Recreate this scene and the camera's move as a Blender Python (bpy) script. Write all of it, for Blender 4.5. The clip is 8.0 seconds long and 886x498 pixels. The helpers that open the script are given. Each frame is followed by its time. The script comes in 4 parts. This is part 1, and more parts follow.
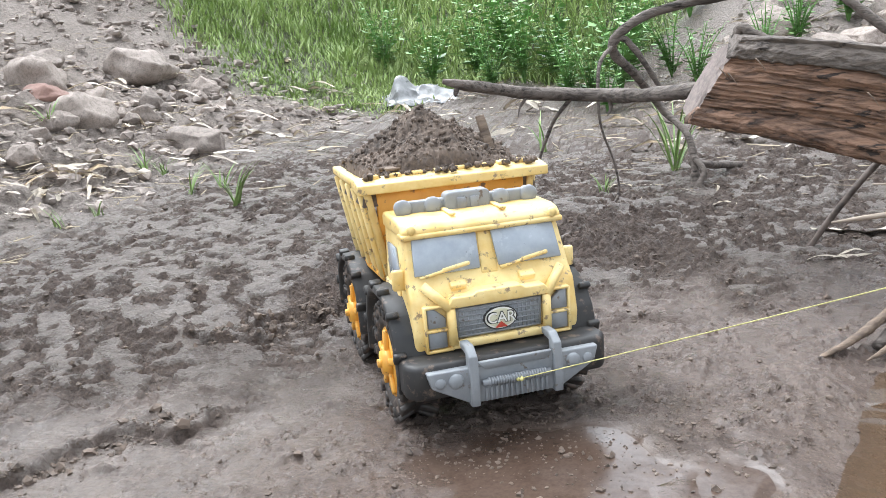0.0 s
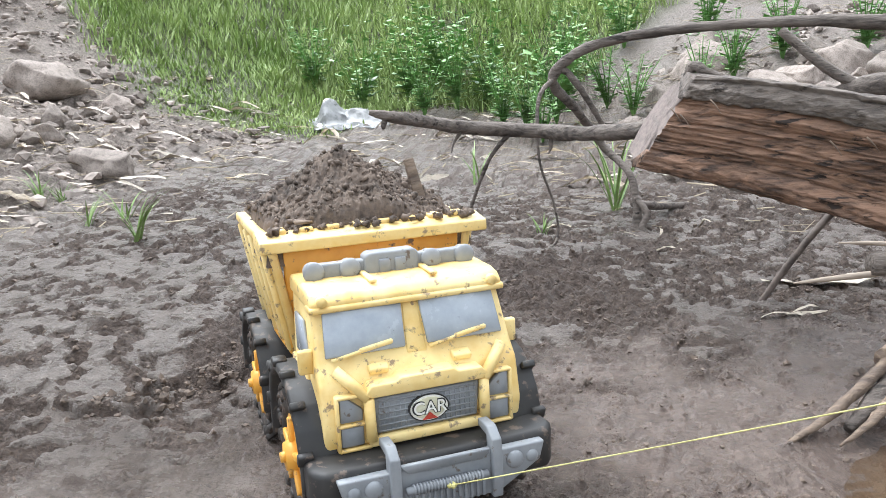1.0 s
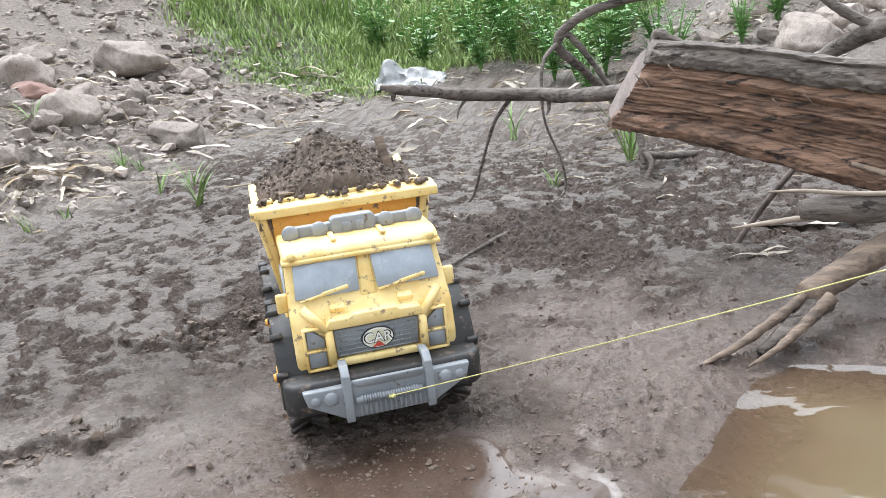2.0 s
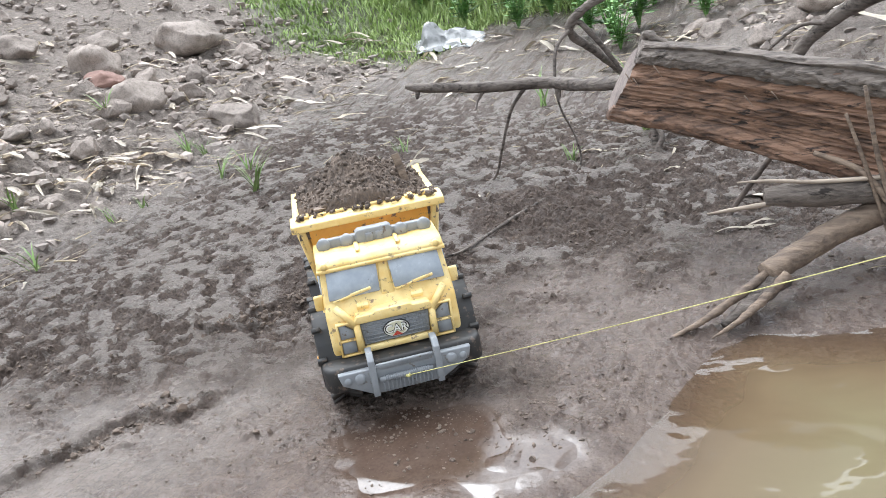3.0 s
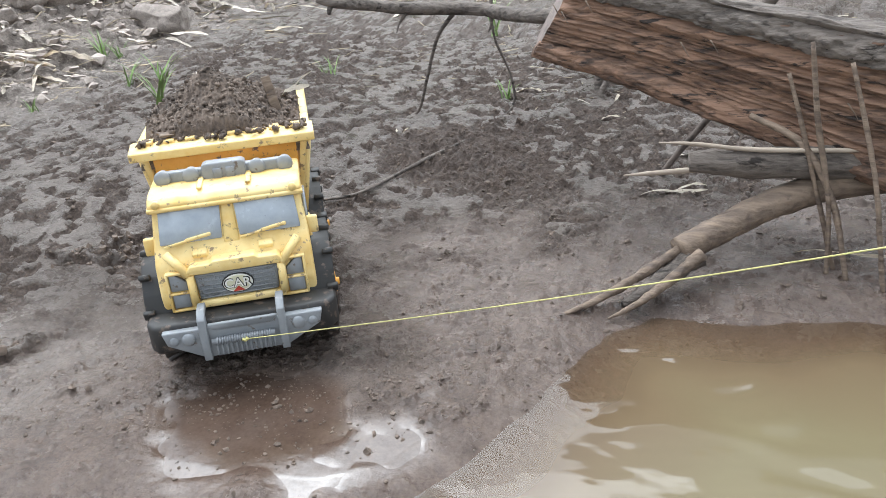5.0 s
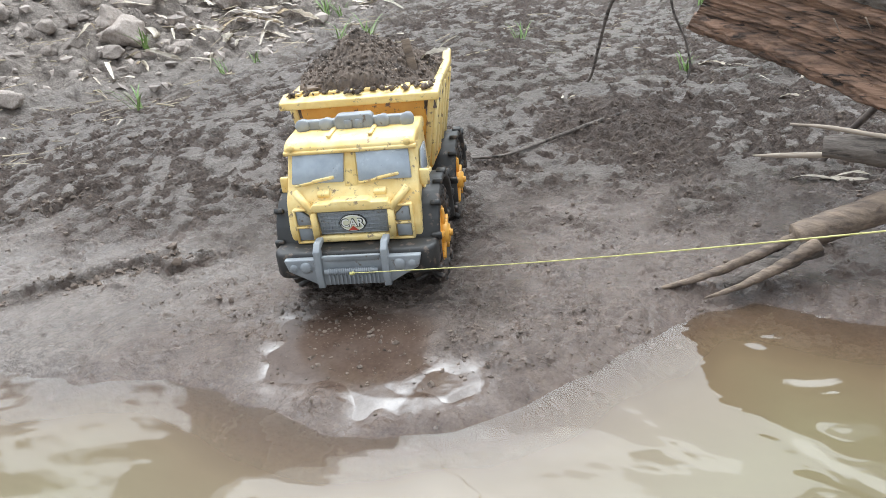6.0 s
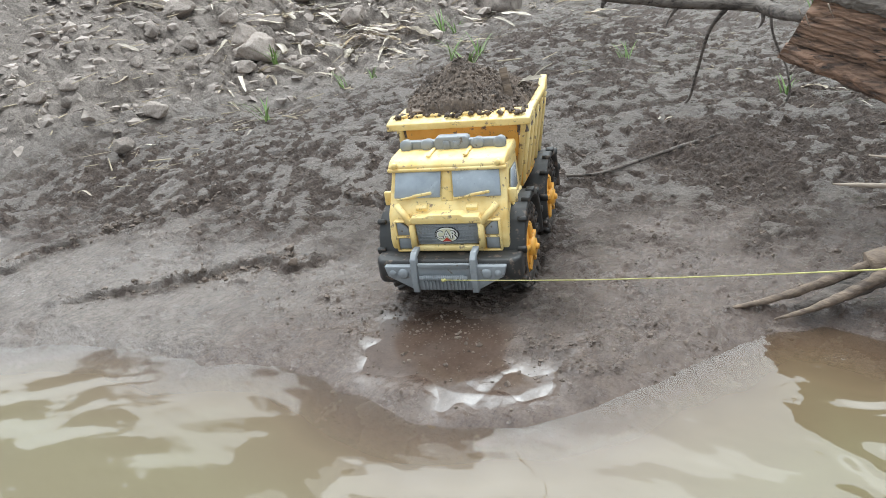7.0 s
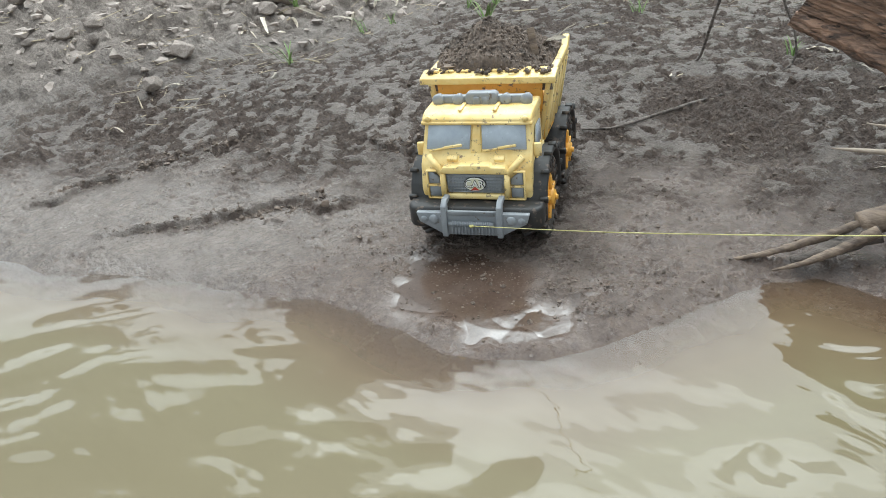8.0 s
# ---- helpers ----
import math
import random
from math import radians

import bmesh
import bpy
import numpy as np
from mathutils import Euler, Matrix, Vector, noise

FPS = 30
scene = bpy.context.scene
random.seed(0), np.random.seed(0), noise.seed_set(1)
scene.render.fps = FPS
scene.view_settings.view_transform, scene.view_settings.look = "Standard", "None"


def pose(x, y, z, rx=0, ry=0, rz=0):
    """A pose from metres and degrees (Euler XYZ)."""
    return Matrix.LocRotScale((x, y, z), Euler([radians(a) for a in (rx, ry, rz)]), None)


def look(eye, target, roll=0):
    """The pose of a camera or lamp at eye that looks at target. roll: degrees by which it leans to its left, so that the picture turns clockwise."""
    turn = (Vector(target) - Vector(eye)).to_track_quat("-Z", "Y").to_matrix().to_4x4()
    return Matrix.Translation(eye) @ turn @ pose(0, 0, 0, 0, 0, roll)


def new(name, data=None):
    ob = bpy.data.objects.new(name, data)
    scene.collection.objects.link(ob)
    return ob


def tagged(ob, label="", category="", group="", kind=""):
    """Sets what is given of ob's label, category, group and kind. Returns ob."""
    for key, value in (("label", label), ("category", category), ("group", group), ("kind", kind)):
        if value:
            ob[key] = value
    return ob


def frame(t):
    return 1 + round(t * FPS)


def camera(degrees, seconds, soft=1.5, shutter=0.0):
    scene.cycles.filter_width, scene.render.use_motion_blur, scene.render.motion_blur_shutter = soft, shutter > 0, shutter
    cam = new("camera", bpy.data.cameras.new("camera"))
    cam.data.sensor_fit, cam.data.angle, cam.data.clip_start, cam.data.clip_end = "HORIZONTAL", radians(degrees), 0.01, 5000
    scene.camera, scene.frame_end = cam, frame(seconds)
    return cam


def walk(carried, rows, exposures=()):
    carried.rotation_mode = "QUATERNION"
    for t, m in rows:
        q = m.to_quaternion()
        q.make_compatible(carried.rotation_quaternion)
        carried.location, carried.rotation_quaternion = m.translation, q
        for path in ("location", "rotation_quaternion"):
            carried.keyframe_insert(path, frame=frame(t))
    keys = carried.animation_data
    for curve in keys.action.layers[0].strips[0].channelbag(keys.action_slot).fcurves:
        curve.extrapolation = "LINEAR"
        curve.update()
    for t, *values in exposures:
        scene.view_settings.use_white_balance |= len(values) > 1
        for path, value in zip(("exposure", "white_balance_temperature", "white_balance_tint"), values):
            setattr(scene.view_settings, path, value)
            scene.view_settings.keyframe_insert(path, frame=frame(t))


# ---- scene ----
cam = camera(56.9, 8.0, soft=.7)
# seconds, eye, yaw, pitch, roll of the carried camera
PATH = [
    (0.0, 0.328, -0.281, 0.361, 14.20, -12.76, -4.66), (0.5, 0.287, -0.209, 0.377, 13.73, -12.44, -4.26),
    (1.0, 0.307, -0.146, 0.374, 9.15, -11.66, -2.79), (1.5, 0.371, -0.222, 0.375, 10.58, -14.38, -3.21),
    (1.7, 0.420, -0.241, 0.381, 13.64, -14.53, -4.09), (2.8, 0.594, -0.383, 0.527, 19.97, -18.17, -9.26),
    (3.0, 0.613, -0.399, 0.536, 21.76, -18.83, -10.09), (3.5, 0.652, -0.417, 0.508, 25.25, -18.60, -9.20),
    (4.0, 0.684, -0.384, 0.501, 25.77, -21.61, -9.06), (4.2, 0.696, -0.353, 0.496, 24.48, -22.04, -8.27),
    (5.3, 0.682, -0.198, 0.497, 20.59, -24.93, -5.07), (5.5, 0.727, -0.243, 0.507, 26.30, -24.40, -7.75),
    (6.0, 0.852, -0.197, 0.497, 39.03, -24.80, -6.82), (6.5, 0.925, -0.209, 0.536, 46.55, -23.19, -7.36),
    (7.0, 0.936, -0.239, 0.542, 47.60, -23.47, -7.99), (7.5, 0.975, -0.246, 0.550, 48.00, -24.24, -7.86),
    (8.0, 0.963, -0.329, 0.599, 47.63, -27.82, -6.34),
]
walk(cam, [(t, pose(x, y, z, 90 + pitch, 0, yaw) @ pose(0, 0, 0, 0, 0, roll)) for t, x, y, z, yaw, pitch, roll in PATH],
     exposures=[(0.0, 1.22, 6020, 8), (1.7, 1.20, 6020, 8), (3.0, 1.12, 6000, 8), (4.0, .98, 6000, 7), (5.5, 1.02, 5950, 6), (6.5, .92, 5950, 4), (8.0, .74, 6000, 1)])

# ---- overcast daylight ----
world = bpy.data.worlds.new("overcast_sky")
scene.world = world
world.use_nodes = True
wn, wl = world.node_tree.nodes, world.node_tree.links
sky = wn.new("ShaderNodeTexSky")
sky.sky_type, sky.sun_disc = "NISHITA", False
sky.sun_elevation, sky.sun_rotation, sky.air_density, sky.dust_density = radians(66), radians(-39), 1.0, 4.0
pale = wn.new("ShaderNodeHueSaturation")
pale.inputs["Saturation"].default_value = .12
# soft cloud cover all over the sky
cover = wn.new("ShaderNodeTexNoise")
cover.inputs["Scale"].default_value, cover.inputs["Detail"].default_value = 2.8, 2.0
coord, tone = wn.new("ShaderNodeTexCoord"), wn.new("ShaderNodeMapRange")
drift = wn.new("ShaderNodeMapping")
drift.inputs["Location"].default_value = (1.7, .4, 0)
wl.new(coord.outputs["Generated"], drift.inputs["Vector"])
wl.new(drift.outputs["Vector"], cover.inputs["Vector"])
tone.inputs["From Min"].default_value, tone.inputs["From Max"].default_value = .488, .506
tone.inputs["To Min"].default_value, tone.inputs["To Max"].default_value = .52, 2.0
wl.new(cover.outputs["Fac"], tone.inputs["Value"])
wl.new(sky.outputs["Color"], pale.inputs["Color"])
wl.new(tone.outputs["Result"], pale.inputs["Value"])
wl.new(pale.outputs["Color"], wn["Background"].inputs["Color"])
wn["Background"].inputs["Strength"].default_value = .158
sun = new("sun", bpy.data.lights.new("sun", "SUN"))
sun.data.energy, sun.data.angle, sun.data.color = .8, radians(60), (1, .985, .96)
sun.matrix_world = look((-1.3, 1.6, 5.4), (0, 0, 0))
# ---- materials ----
def material(name, colours, size=.02, rough=(.6, .8), bump=.3, depth=.001, metal=0.0, spec=.5, detail=6, stretch=(1, 1, 1), spots=None, vary=0.0, through_light=0.0, by_island=False):
    """A procedural surface: two colours in large and small blotches, gloss and relief from the same grain; spots: (colour, size, share)."""
    m = bpy.data.materials.new(name)
    m.use_nodes = True
    n, l = m.node_tree.nodes, m.node_tree.links
    b = n["Principled BSDF"]
    at, mp = n.new("ShaderNodeTexCoord"), n.new("ShaderNodeMapping")
    mp.inputs["Scale"].default_value = stretch
    l.new(at.outputs["Object"], mp.inputs["Vector"])

    def grain(scale, det):
        g = n.new("ShaderNodeTexNoise")
        g.inputs["Scale"].default_value, g.inputs["Detail"].default_value, g.inputs["Roughness"].default_value = scale, det, .62
        l.new(mp.outputs["Vector"], g.inputs["Vector"])
        return g.outputs["Fac"]

    small, large = grain(1 / size, detail), grain(.18 / size, 3)
    add = n.new("ShaderNodeMath")
    add.operation = "MULTIPLY_ADD"
    l.new(large, add.inputs[0])
    add.inputs[1].default_value = .8
    l.new(small, add.inputs[2])
    ramp = n.new("ShaderNodeValToRGB")
    ramp.color_ramp.elements[0].position, ramp.color_ramp.elements[1].position = .68, 1.08
    ramp.color_ramp.elements[0].color, ramp.color_ramp.elements[1].color = (*colours[0], 1), (*colours[1], 1)
    l.new(add.outputs[0], ramp.inputs["Fac"])
    out = ramp.outputs["Color"]
    if spots:
        fleck, edge, mix = grain(1 / spots[1], 4), n.new("ShaderNodeValToRGB"), n.new("ShaderNodeMix")
        mix.data_type = "RGBA"
        edge.color_ramp.elements[0].position, edge.color_ramp.elements[1].position = .62 - spots[2], .70 - spots[2]
        l.new(fleck, edge.inputs["Fac"])
        l.new(edge.outputs["Color"], mix.inputs["Factor"])
        l.new(out, mix.inputs["A"])
        mix.inputs["B"].default_value = (*spots[0], 1)
        out = mix.outputs["Result"]
    if vary:
        info, hsv, span = n.new("ShaderNodeObjectInfo"), n.new("ShaderNodeHueSaturation"), n.new("ShaderNodeMapRange")
        span.inputs["To Min"].default_value, span.inputs["To Max"].default_value = 1 - vary, 1 + vary
        source = n.new("ShaderNodeNewGeometry").outputs["Random Per Island"] if by_island else info.outputs["Random"]
        l.new(source, span.inputs["Value"])
        l.new(span.outputs["Result"], hsv.inputs["Value"])
        l.new(out, hsv.inputs["Color"])
        out = hsv.outputs["Color"]
    l.new(out, b.inputs["Base Color"])
    gloss = n.new("ShaderNodeMapRange")
    gloss.inputs["From Min"].default_value, gloss.inputs["From Max"].default_value = .35, .65
    gloss.inputs["To Min"].default_value, gloss.inputs["To Max"].default_value = rough
    l.new(small, gloss.inputs["Value"])
    l.new(gloss.outputs["Result"], b.inputs["Roughness"])
    bp = n.new("ShaderNodeBump")
    bp.inputs["Strength"].default_value, bp.inputs["Distance"].default_value = bump, depth
    l.new(small, bp.inputs["Height"])
    l.new(bp.outputs["Normal"], b.inputs["Normal"])
    b.inputs["Metallic"].default_value, b.inputs["Specular IOR Level"].default_value = metal, spec
    if through_light:
        b.inputs["Subsurface Weight"].default_value, b.inputs["Subsurface Radius"].default_value = through_light, (.004, .004, .002)
    return m


yellow = material("yellow_plastic", ((.75, .51, .16), (.86, .68, .31)), .03, (.35, .55), .06, .0004, spots=((.30, .215, .13), .009, .035), detail=7)
orange = material("orange_plastic", ((.70, .32, .03), (.80, .42, .07)), .03, (.35, .5), .05, .0004, spots=((.16, .10, .06), .009, .02))
grey_plastic = material("grey_plastic", ((.20, .215, .235), (.27, .285, .30)), .02, (.4, .55), .06, .0004, spots=((.13, .10, .08), .010, .0))
black_plastic = material("black_plastic", ((.018, .018, .019), (.035, .033, .031)), .02, (.45, .65), .08, .0004, spots=((.12, .09, .07), .012, .05))
tyre_rubber = material("muddy_tyre", ((.020, .018, .017), (.045, .038, .033)), .012, (.5, .75), .2, .001, spots=((.11, .08, .062), .010, .10))
pane_grey = material("grey_windscreen", ((.30, .34, .39), (.38, .42, .47)), .02, (.18, .3), .03, .0003, spots=((.12, .10, .09), .006, -.06))
label_white = material("badge_white", ((.75, .74, .68), (.85, .84, .78)), .01, (.4, .5), .0)
label_black = material("badge_black", ((.02, .02, .02), (.03, .03, .03)), .01, (.4, .5), .0)
label_red = material("badge_red", ((.45, .05, .03), (.55, .07, .04)), .01, (.4, .5), .0)
label_yellow = material("badge_yellow", ((.66, .64, .46), (.76, .74, .56)), .01, (.4, .5), .0)
soil = material("damp_soil", ((.048, .036, .028), (.165, .125, .098)), .006, (.75, .95), .7, .0015, detail=8)
stone_grey = material("river_stone", ((.185, .153, .132), (.370, .315, .275)), .025, (.8, .97), .8, .004, vary=.22, spots=((.20, .155, .12), .03, .02))
stone_red = material("red_stone", ((.17, .095, .075), (.25, .15, .12)), .03, (.75, .9), .5, .002)
pebble_mat = material("pebbles", ((.17, .142, .122), (.38, .325, .285)), .02, (.75, .95), .4, .001, vary=.35, by_island=True)
husk = material("dry_husk", ((.36, .31, .24), (.66, .59, .49)), .02, (.6, .8), .3, .0006, stretch=(.12, 1, 1), vary=.25)
grass_dry = material("straw", ((.25, .20, .13), (.42, .35, .25)), .02, (.7, .9), .2, .0005, vary=.2)
blade = material("grass_blade", ((.12, .21, .05), (.27, .38, .13)), .03, (.45, .6), .1, .0004, vary=.15, through_light=.15)
sward_mat = material("bank_grass", ((.17, .26, .06), (.34, .43, .16)), .09, (.5, .7), .1, .0004, through_light=.15)
leaf_mat = material("weed_leaf", ((.10, .23, .05), (.20, .38, .11)), .05, (.45, .6), .1, .0004, vary=.15, through_light=.15)
bark = material("grey_bark", ((.050, .040, .034), (.190, .160, .138)), .007, (.75, .95), 1.0, .006, stretch=(.22, 1, 1), detail=11, spots=((.030, .024, .020), .012, .02))
wood_face = material("split_wood", ((.052, .031, .022), (.275, .165, .110)), .0075, (.65, .9), 1.0, .006, stretch=(.13, 1, 1), detail=12, spots=((.030, .021, .017), .011, .05))
wood_cut = material("sawn_wood", ((.12, .095, .085), (.24, .195, .175)), .006, (.7, .9), .5, .0015, spots=((.07, .05, .04), .012, .0))
twig_mat = material("twig_bark", ((.065, .050, .042), (.17, .135, .115)), .010, (.7, .9), .5, .001, vary=.2)
root_wood = material("weathered_wood", ((.085, .060, .045), (.235, .175, .128)), .007, (.65, .85), 1.0, .004, detail=10, stretch=(.15, 1, 1), spots=((.06, .045, .036), .02, .0))
pale_wood = material("torn_pale_wood", ((.24, .19, .15), (.42, .35, .28)), .012, (.7, .9), .5, .001, stretch=(.2, 1, 1))
rope_mat = material("yellow_cord", ((.40, .37, .12), (.58, .54, .22)), .002, (.5, .7), .5, .0006)
plastic_bag = material("pale_plastic_film", ((.20, .205, .205), (.34, .345, .345)), .04, (.25, .4), .3, .004)


def ground_material():
    m = bpy.data.materials.new("river_mud")
    m.use_nodes = True
    n, l = m.node_tree.nodes, m.node_tree.links
    b = n["Principled BSDF"]
    at = n.new("ShaderNodeTexCoord").outputs["Object"]

    def share(name):
        a = n.new("ShaderNodeAttribute")
        a.attribute_name = name
        return a.outputs["Fac"]

    def grain(scale, det, rough=.6):
        g = n.new("ShaderNodeTexNoise")
        g.inputs["Scale"].default_value, g.inputs["Detail"].default_value, g.inputs["Roughness"].default_value = scale, det, rough
        l.new(at, g.inputs["Vector"])
        return g.outputs["Fac"]

    def ramp(value, low, high, c0, c1):
        r = n.new("ShaderNodeValToRGB")
        r.color_ramp.elements[0].position, r.color_ramp.elements[1].position = low, high
        r.color_ramp.elements[0].color, r.color_ramp.elements[1].color = (*c0, 1), (*c1, 1)
        l.new(value, r.inputs["Fac"])
        return r.outputs["Color"]

    def mix(fac, a, c):
        x = n.new("ShaderNodeMix")
        x.data_type = "RGBA"
        l.new(fac, x.inputs["Factor"])
        l.new(a, x.inputs["A"])
        l.new(c, x.inputs["B"])
        return x.outputs["Result"]

    def maths(kind, a, c):
        x = n.new("ShaderNodeMath")
        x.operation = kind
        for i, v in enumerate((a, c)):
            if isinstance(v, (int, float)):
                x.inputs[i].default_value = v
            else:
                l.new(v, x.inputs[i])
        return x.outputs[0]

    fine, mid, large, pit = grain(240, 6, .7), grain(30, 6, .65), grain(3.5, 4), grain(75, 8, .72)
    blotch = maths("ADD", maths("MULTIPLY", mid, .6), maths("MULTIPLY", large, .5))
    blotch = maths("ADD", blotch, maths("ADD", maths("MULTIPLY", maths("SUBTRACT", fine, .5), .45), maths("MULTIPLY", maths("SUBTRACT", pit, .5), .4)))
    plate = ramp(blotch, .36, .74, (.110, .086, .073), (.272, .230, .201))
    dark = ramp(maths("ADD", maths("MULTIPLY", fine, .6), maths("MULTIPLY", pit, .45)), .40, .66, (.052, .036, .028), (.170, .126, .102))
    sodden = ramp(blotch, .38, .68, (.058, .038, .029), (.120, .087, .069))
    dry = ramp(maths("ADD", maths("MULTIPLY", fine, .45), maths("MULTIPLY", pit, .6)), .38, .66, (.140, .112, .095), (.420, .362, .316))
    turf = ramp(maths("ADD", maths("MULTIPLY", mid, .5), maths("MULTIPLY", large, .5)), .36, .64, (.055, .060, .024), (.13, .16, .055))
    # the truck's brown reflection before the bumper is painted into the base colour
    reflection_brown = ramp(blotch, .38, .68, (.052, .033, .024), (.088, .060, .045))
    # reflected sky on the left shore is put in as a paler mud colour
    sky_sheen = share("sky_sheen")
    pale = ramp(blotch, .38, .68, (.084, .065, .054), (.165, .135, .115))
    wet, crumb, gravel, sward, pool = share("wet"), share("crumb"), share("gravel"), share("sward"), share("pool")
    keep = maths("SUBTRACT", 1.0, wet)
    # crumbs have ragged edges, and small pits break up the plates
    ragged = n.new("ShaderNodeMapRange")
    ragged.inputs["From Min"].default_value, ragged.inputs["From Max"].default_value = .46, .56
    l.new(maths("ADD", maths("MULTIPLY", crumb, .42), maths("MULTIPLY", pit, .58)), ragged.inputs["Value"])
    torn = maths("MULTIPLY", ragged.outputs["Result"], maths("SUBTRACT", 1.0, maths("MULTIPLY", wet, .35)))
    colour = mix(sward, mix(gravel, mix(torn, mix(wet, plate, mix(pool, mix(sky_sheen, sodden, pale), reflection_brown)), dark), dry), turf)
    l.new(colour, b.inputs["Base Color"])
    # damp plates shine a little, sodden mud shines like a film of water, crumbs and gravel are dull
    damp = maths("ADD", .36, maths("MULTIPLY", maths("SUBTRACT", mid, .5), 1.3))
    film = maths("ADD", .165, maths("MULTIPLY", maths("SUBTRACT", grain(7, 5), .5), 1.1))
    film = maths("MULTIPLY", maths("MAXIMUM", film, .07), maths("SUBTRACT", 1.0, maths("MULTIPLY", maths("MULTIPLY", pool, maths("MULTIPLY", pool, pool)), .40)))
    rough = maths("ADD", maths("MULTIPLY", damp, keep), maths("MULTIPLY", film, wet))
    rough = maths("ADD", rough, maths("MULTIPLY", torn, .40))
    rough = maths("MAXIMUM", maths("MAXIMUM", rough, maths("MULTIPLY", gravel, .9)), .05)
    l.new(rough, b.inputs["Roughness"])
    l.new(maths("ADD", .45, maths("MULTIPLY", wet, .04)), b.inputs["Specular IOR Level"])
    # rivulets and drag marks run slantwise over the wet shore
    turn, streak = n.new("ShaderNodeMapping"), n.new("ShaderNodeTexNoise")
    turn.inputs["Rotation"].default_value, turn.inputs["Scale"].default_value = (0, 0, radians(-28)), (32, 120, 40)
    streak.inputs["Scale"].default_value, streak.inputs["Detail"].default_value = 1.0, 2.5
    l.new(at, turn.inputs["Vector"])
    l.new(turn.outputs["Vector"], streak.inputs["Vector"])
    lump = grain(95, 1.5)
    rugged = maths("ADD", maths("MULTIPLY", fine, .6), maths("ADD", maths("MULTIPLY", pit, 1.1), maths("MULTIPLY", mid, 1.0)))
    slick = maths("ADD", maths("MULTIPLY", lump, .26), maths("ADD", maths("MULTIPLY", streak.outputs["Fac"], .13), maths("ADD", maths("MULTIPLY", grain(26, 2.5), .26), maths("ADD", maths("MULTIPLY", pit, .27), maths("MULTIPLY", fine, .08)))))
    height = maths("ADD", maths("MULTIPLY", rugged, keep), maths("MULTIPLY", slick, wet))
    height = maths("MULTIPLY", height, maths("SUBTRACT", 1.0, maths("MULTIPLY", maths("MINIMUM", maths("MULTIPLY", pool, 1.35), 1.0), .95)))
    bp = n.new("ShaderNodeBump")
    bp.inputs["Distance"].default_value, bp.inputs["Strength"].default_value = .016, .95
    l.new(height, bp.inputs["Height"])
    l.new(bp.outputs["Normal"], b.inputs["Normal"])
    return m


def water_material():
    """Turbid river water: the bed shows through where it is shallow, clay hides it where it is deep."""
    m = bpy.data.materials.new("turbid_water")
    m.use_nodes = True
    n, l = m.node_tree.nodes, m.node_tree.links
    b, out = n["Principled BSDF"], n["Material Output"]
    a, ramp = n.new("ShaderNodeAttribute"), n.new("ShaderNodeValToRGB")
    a.attribute_name = "depth"
    ramp.color_ramp.elements[0].color, ramp.color_ramp.elements[1].color = (.112, .073, .044, 1), (.148, .124, .072, 1)
    ramp.color_ramp.elements[0].position, ramp.color_ramp.elements[1].position = .10, .60
    l.new(a.outputs["Fac"], ramp.inputs["Fac"])
    l.new(ramp.outputs["Color"], b.inputs["Base Color"])
    b.inputs["Roughness"].default_value, b.inputs["IOR"].default_value = .006, 1.42
    wave, tilt, wcoord, wmap = (n.new("ShaderNode" + k) for k in ("TexNoise", "Bump", "TexCoord", "Mapping"))
    wmap.inputs["Rotation"].default_value, wmap.inputs["Scale"].default_value = (0, 0, radians(-35)), (14, 26, 20)
    wave.inputs["Scale"].default_value, wave.inputs["Detail"].default_value = 1.0, 1.5
    l.new(wcoord.outputs["Object"], wmap.inputs["Vector"])
    l.new(wmap.outputs["Vector"], wave.inputs["Vector"])
    l.new(wave.outputs["Fac"], tilt.inputs["Height"])
    tilt.inputs["Strength"].default_value, tilt.inputs["Distance"].default_value = 1.0, .0013
    l.new(tilt.outputs["Normal"], b.inputs["Normal"])
    hide = n.new("ShaderNodeMapRange")
    hide.inputs["From Max"].default_value, hide.inputs["To Min"].default_value, hide.inputs["To Max"].default_value = .30, .45, 1
    l.new(a.outputs["Fac"], hide.inputs["Value"])
    clear, gloss, edge, film, body = (n.new("ShaderNode" + k) for k in ("BsdfTransparent", "BsdfGlossy", "Fresnel", "MixShader", "MixShader"))
    gloss.inputs["Roughness"].default_value, edge.inputs["IOR"].default_value = .006, 1.42
    l.new(tilt.outputs["Normal"], gloss.inputs["Normal"])
    l.new(tilt.outputs["Normal"], edge.inputs["Normal"])
    l.new(edge.outputs["Fac"], film.inputs["Fac"])
    l.new(clear.outputs["BSDF"], film.inputs[1])
    l.new(gloss.outputs["BSDF"], film.inputs[2])
    l.new(hide.outputs["Result"], body.inputs["Fac"])
    l.new(film.outputs["Shader"], body.inputs[1])
    l.new(b.outputs["BSDF"], body.inputs[2])
    l.new(body.outputs["Shader"], out.inputs["Surface"])
    return m


# ---- helpers for meshes ----
def part(name, bm, mat, parent=None, label="", smooth=True):
    """Links a bmesh as one mesh object, under a thing or a part where one is given."""
    me = bpy.data.meshes.new(name)
    bm.to_mesh(me)
    bm.free()
    me.materials.append(mat)
    if smooth:
        me.shade_smooth()
    ob = new(name, me)
    ob.parent = parent
    if label:
        tagged(ob, label)
    return ob


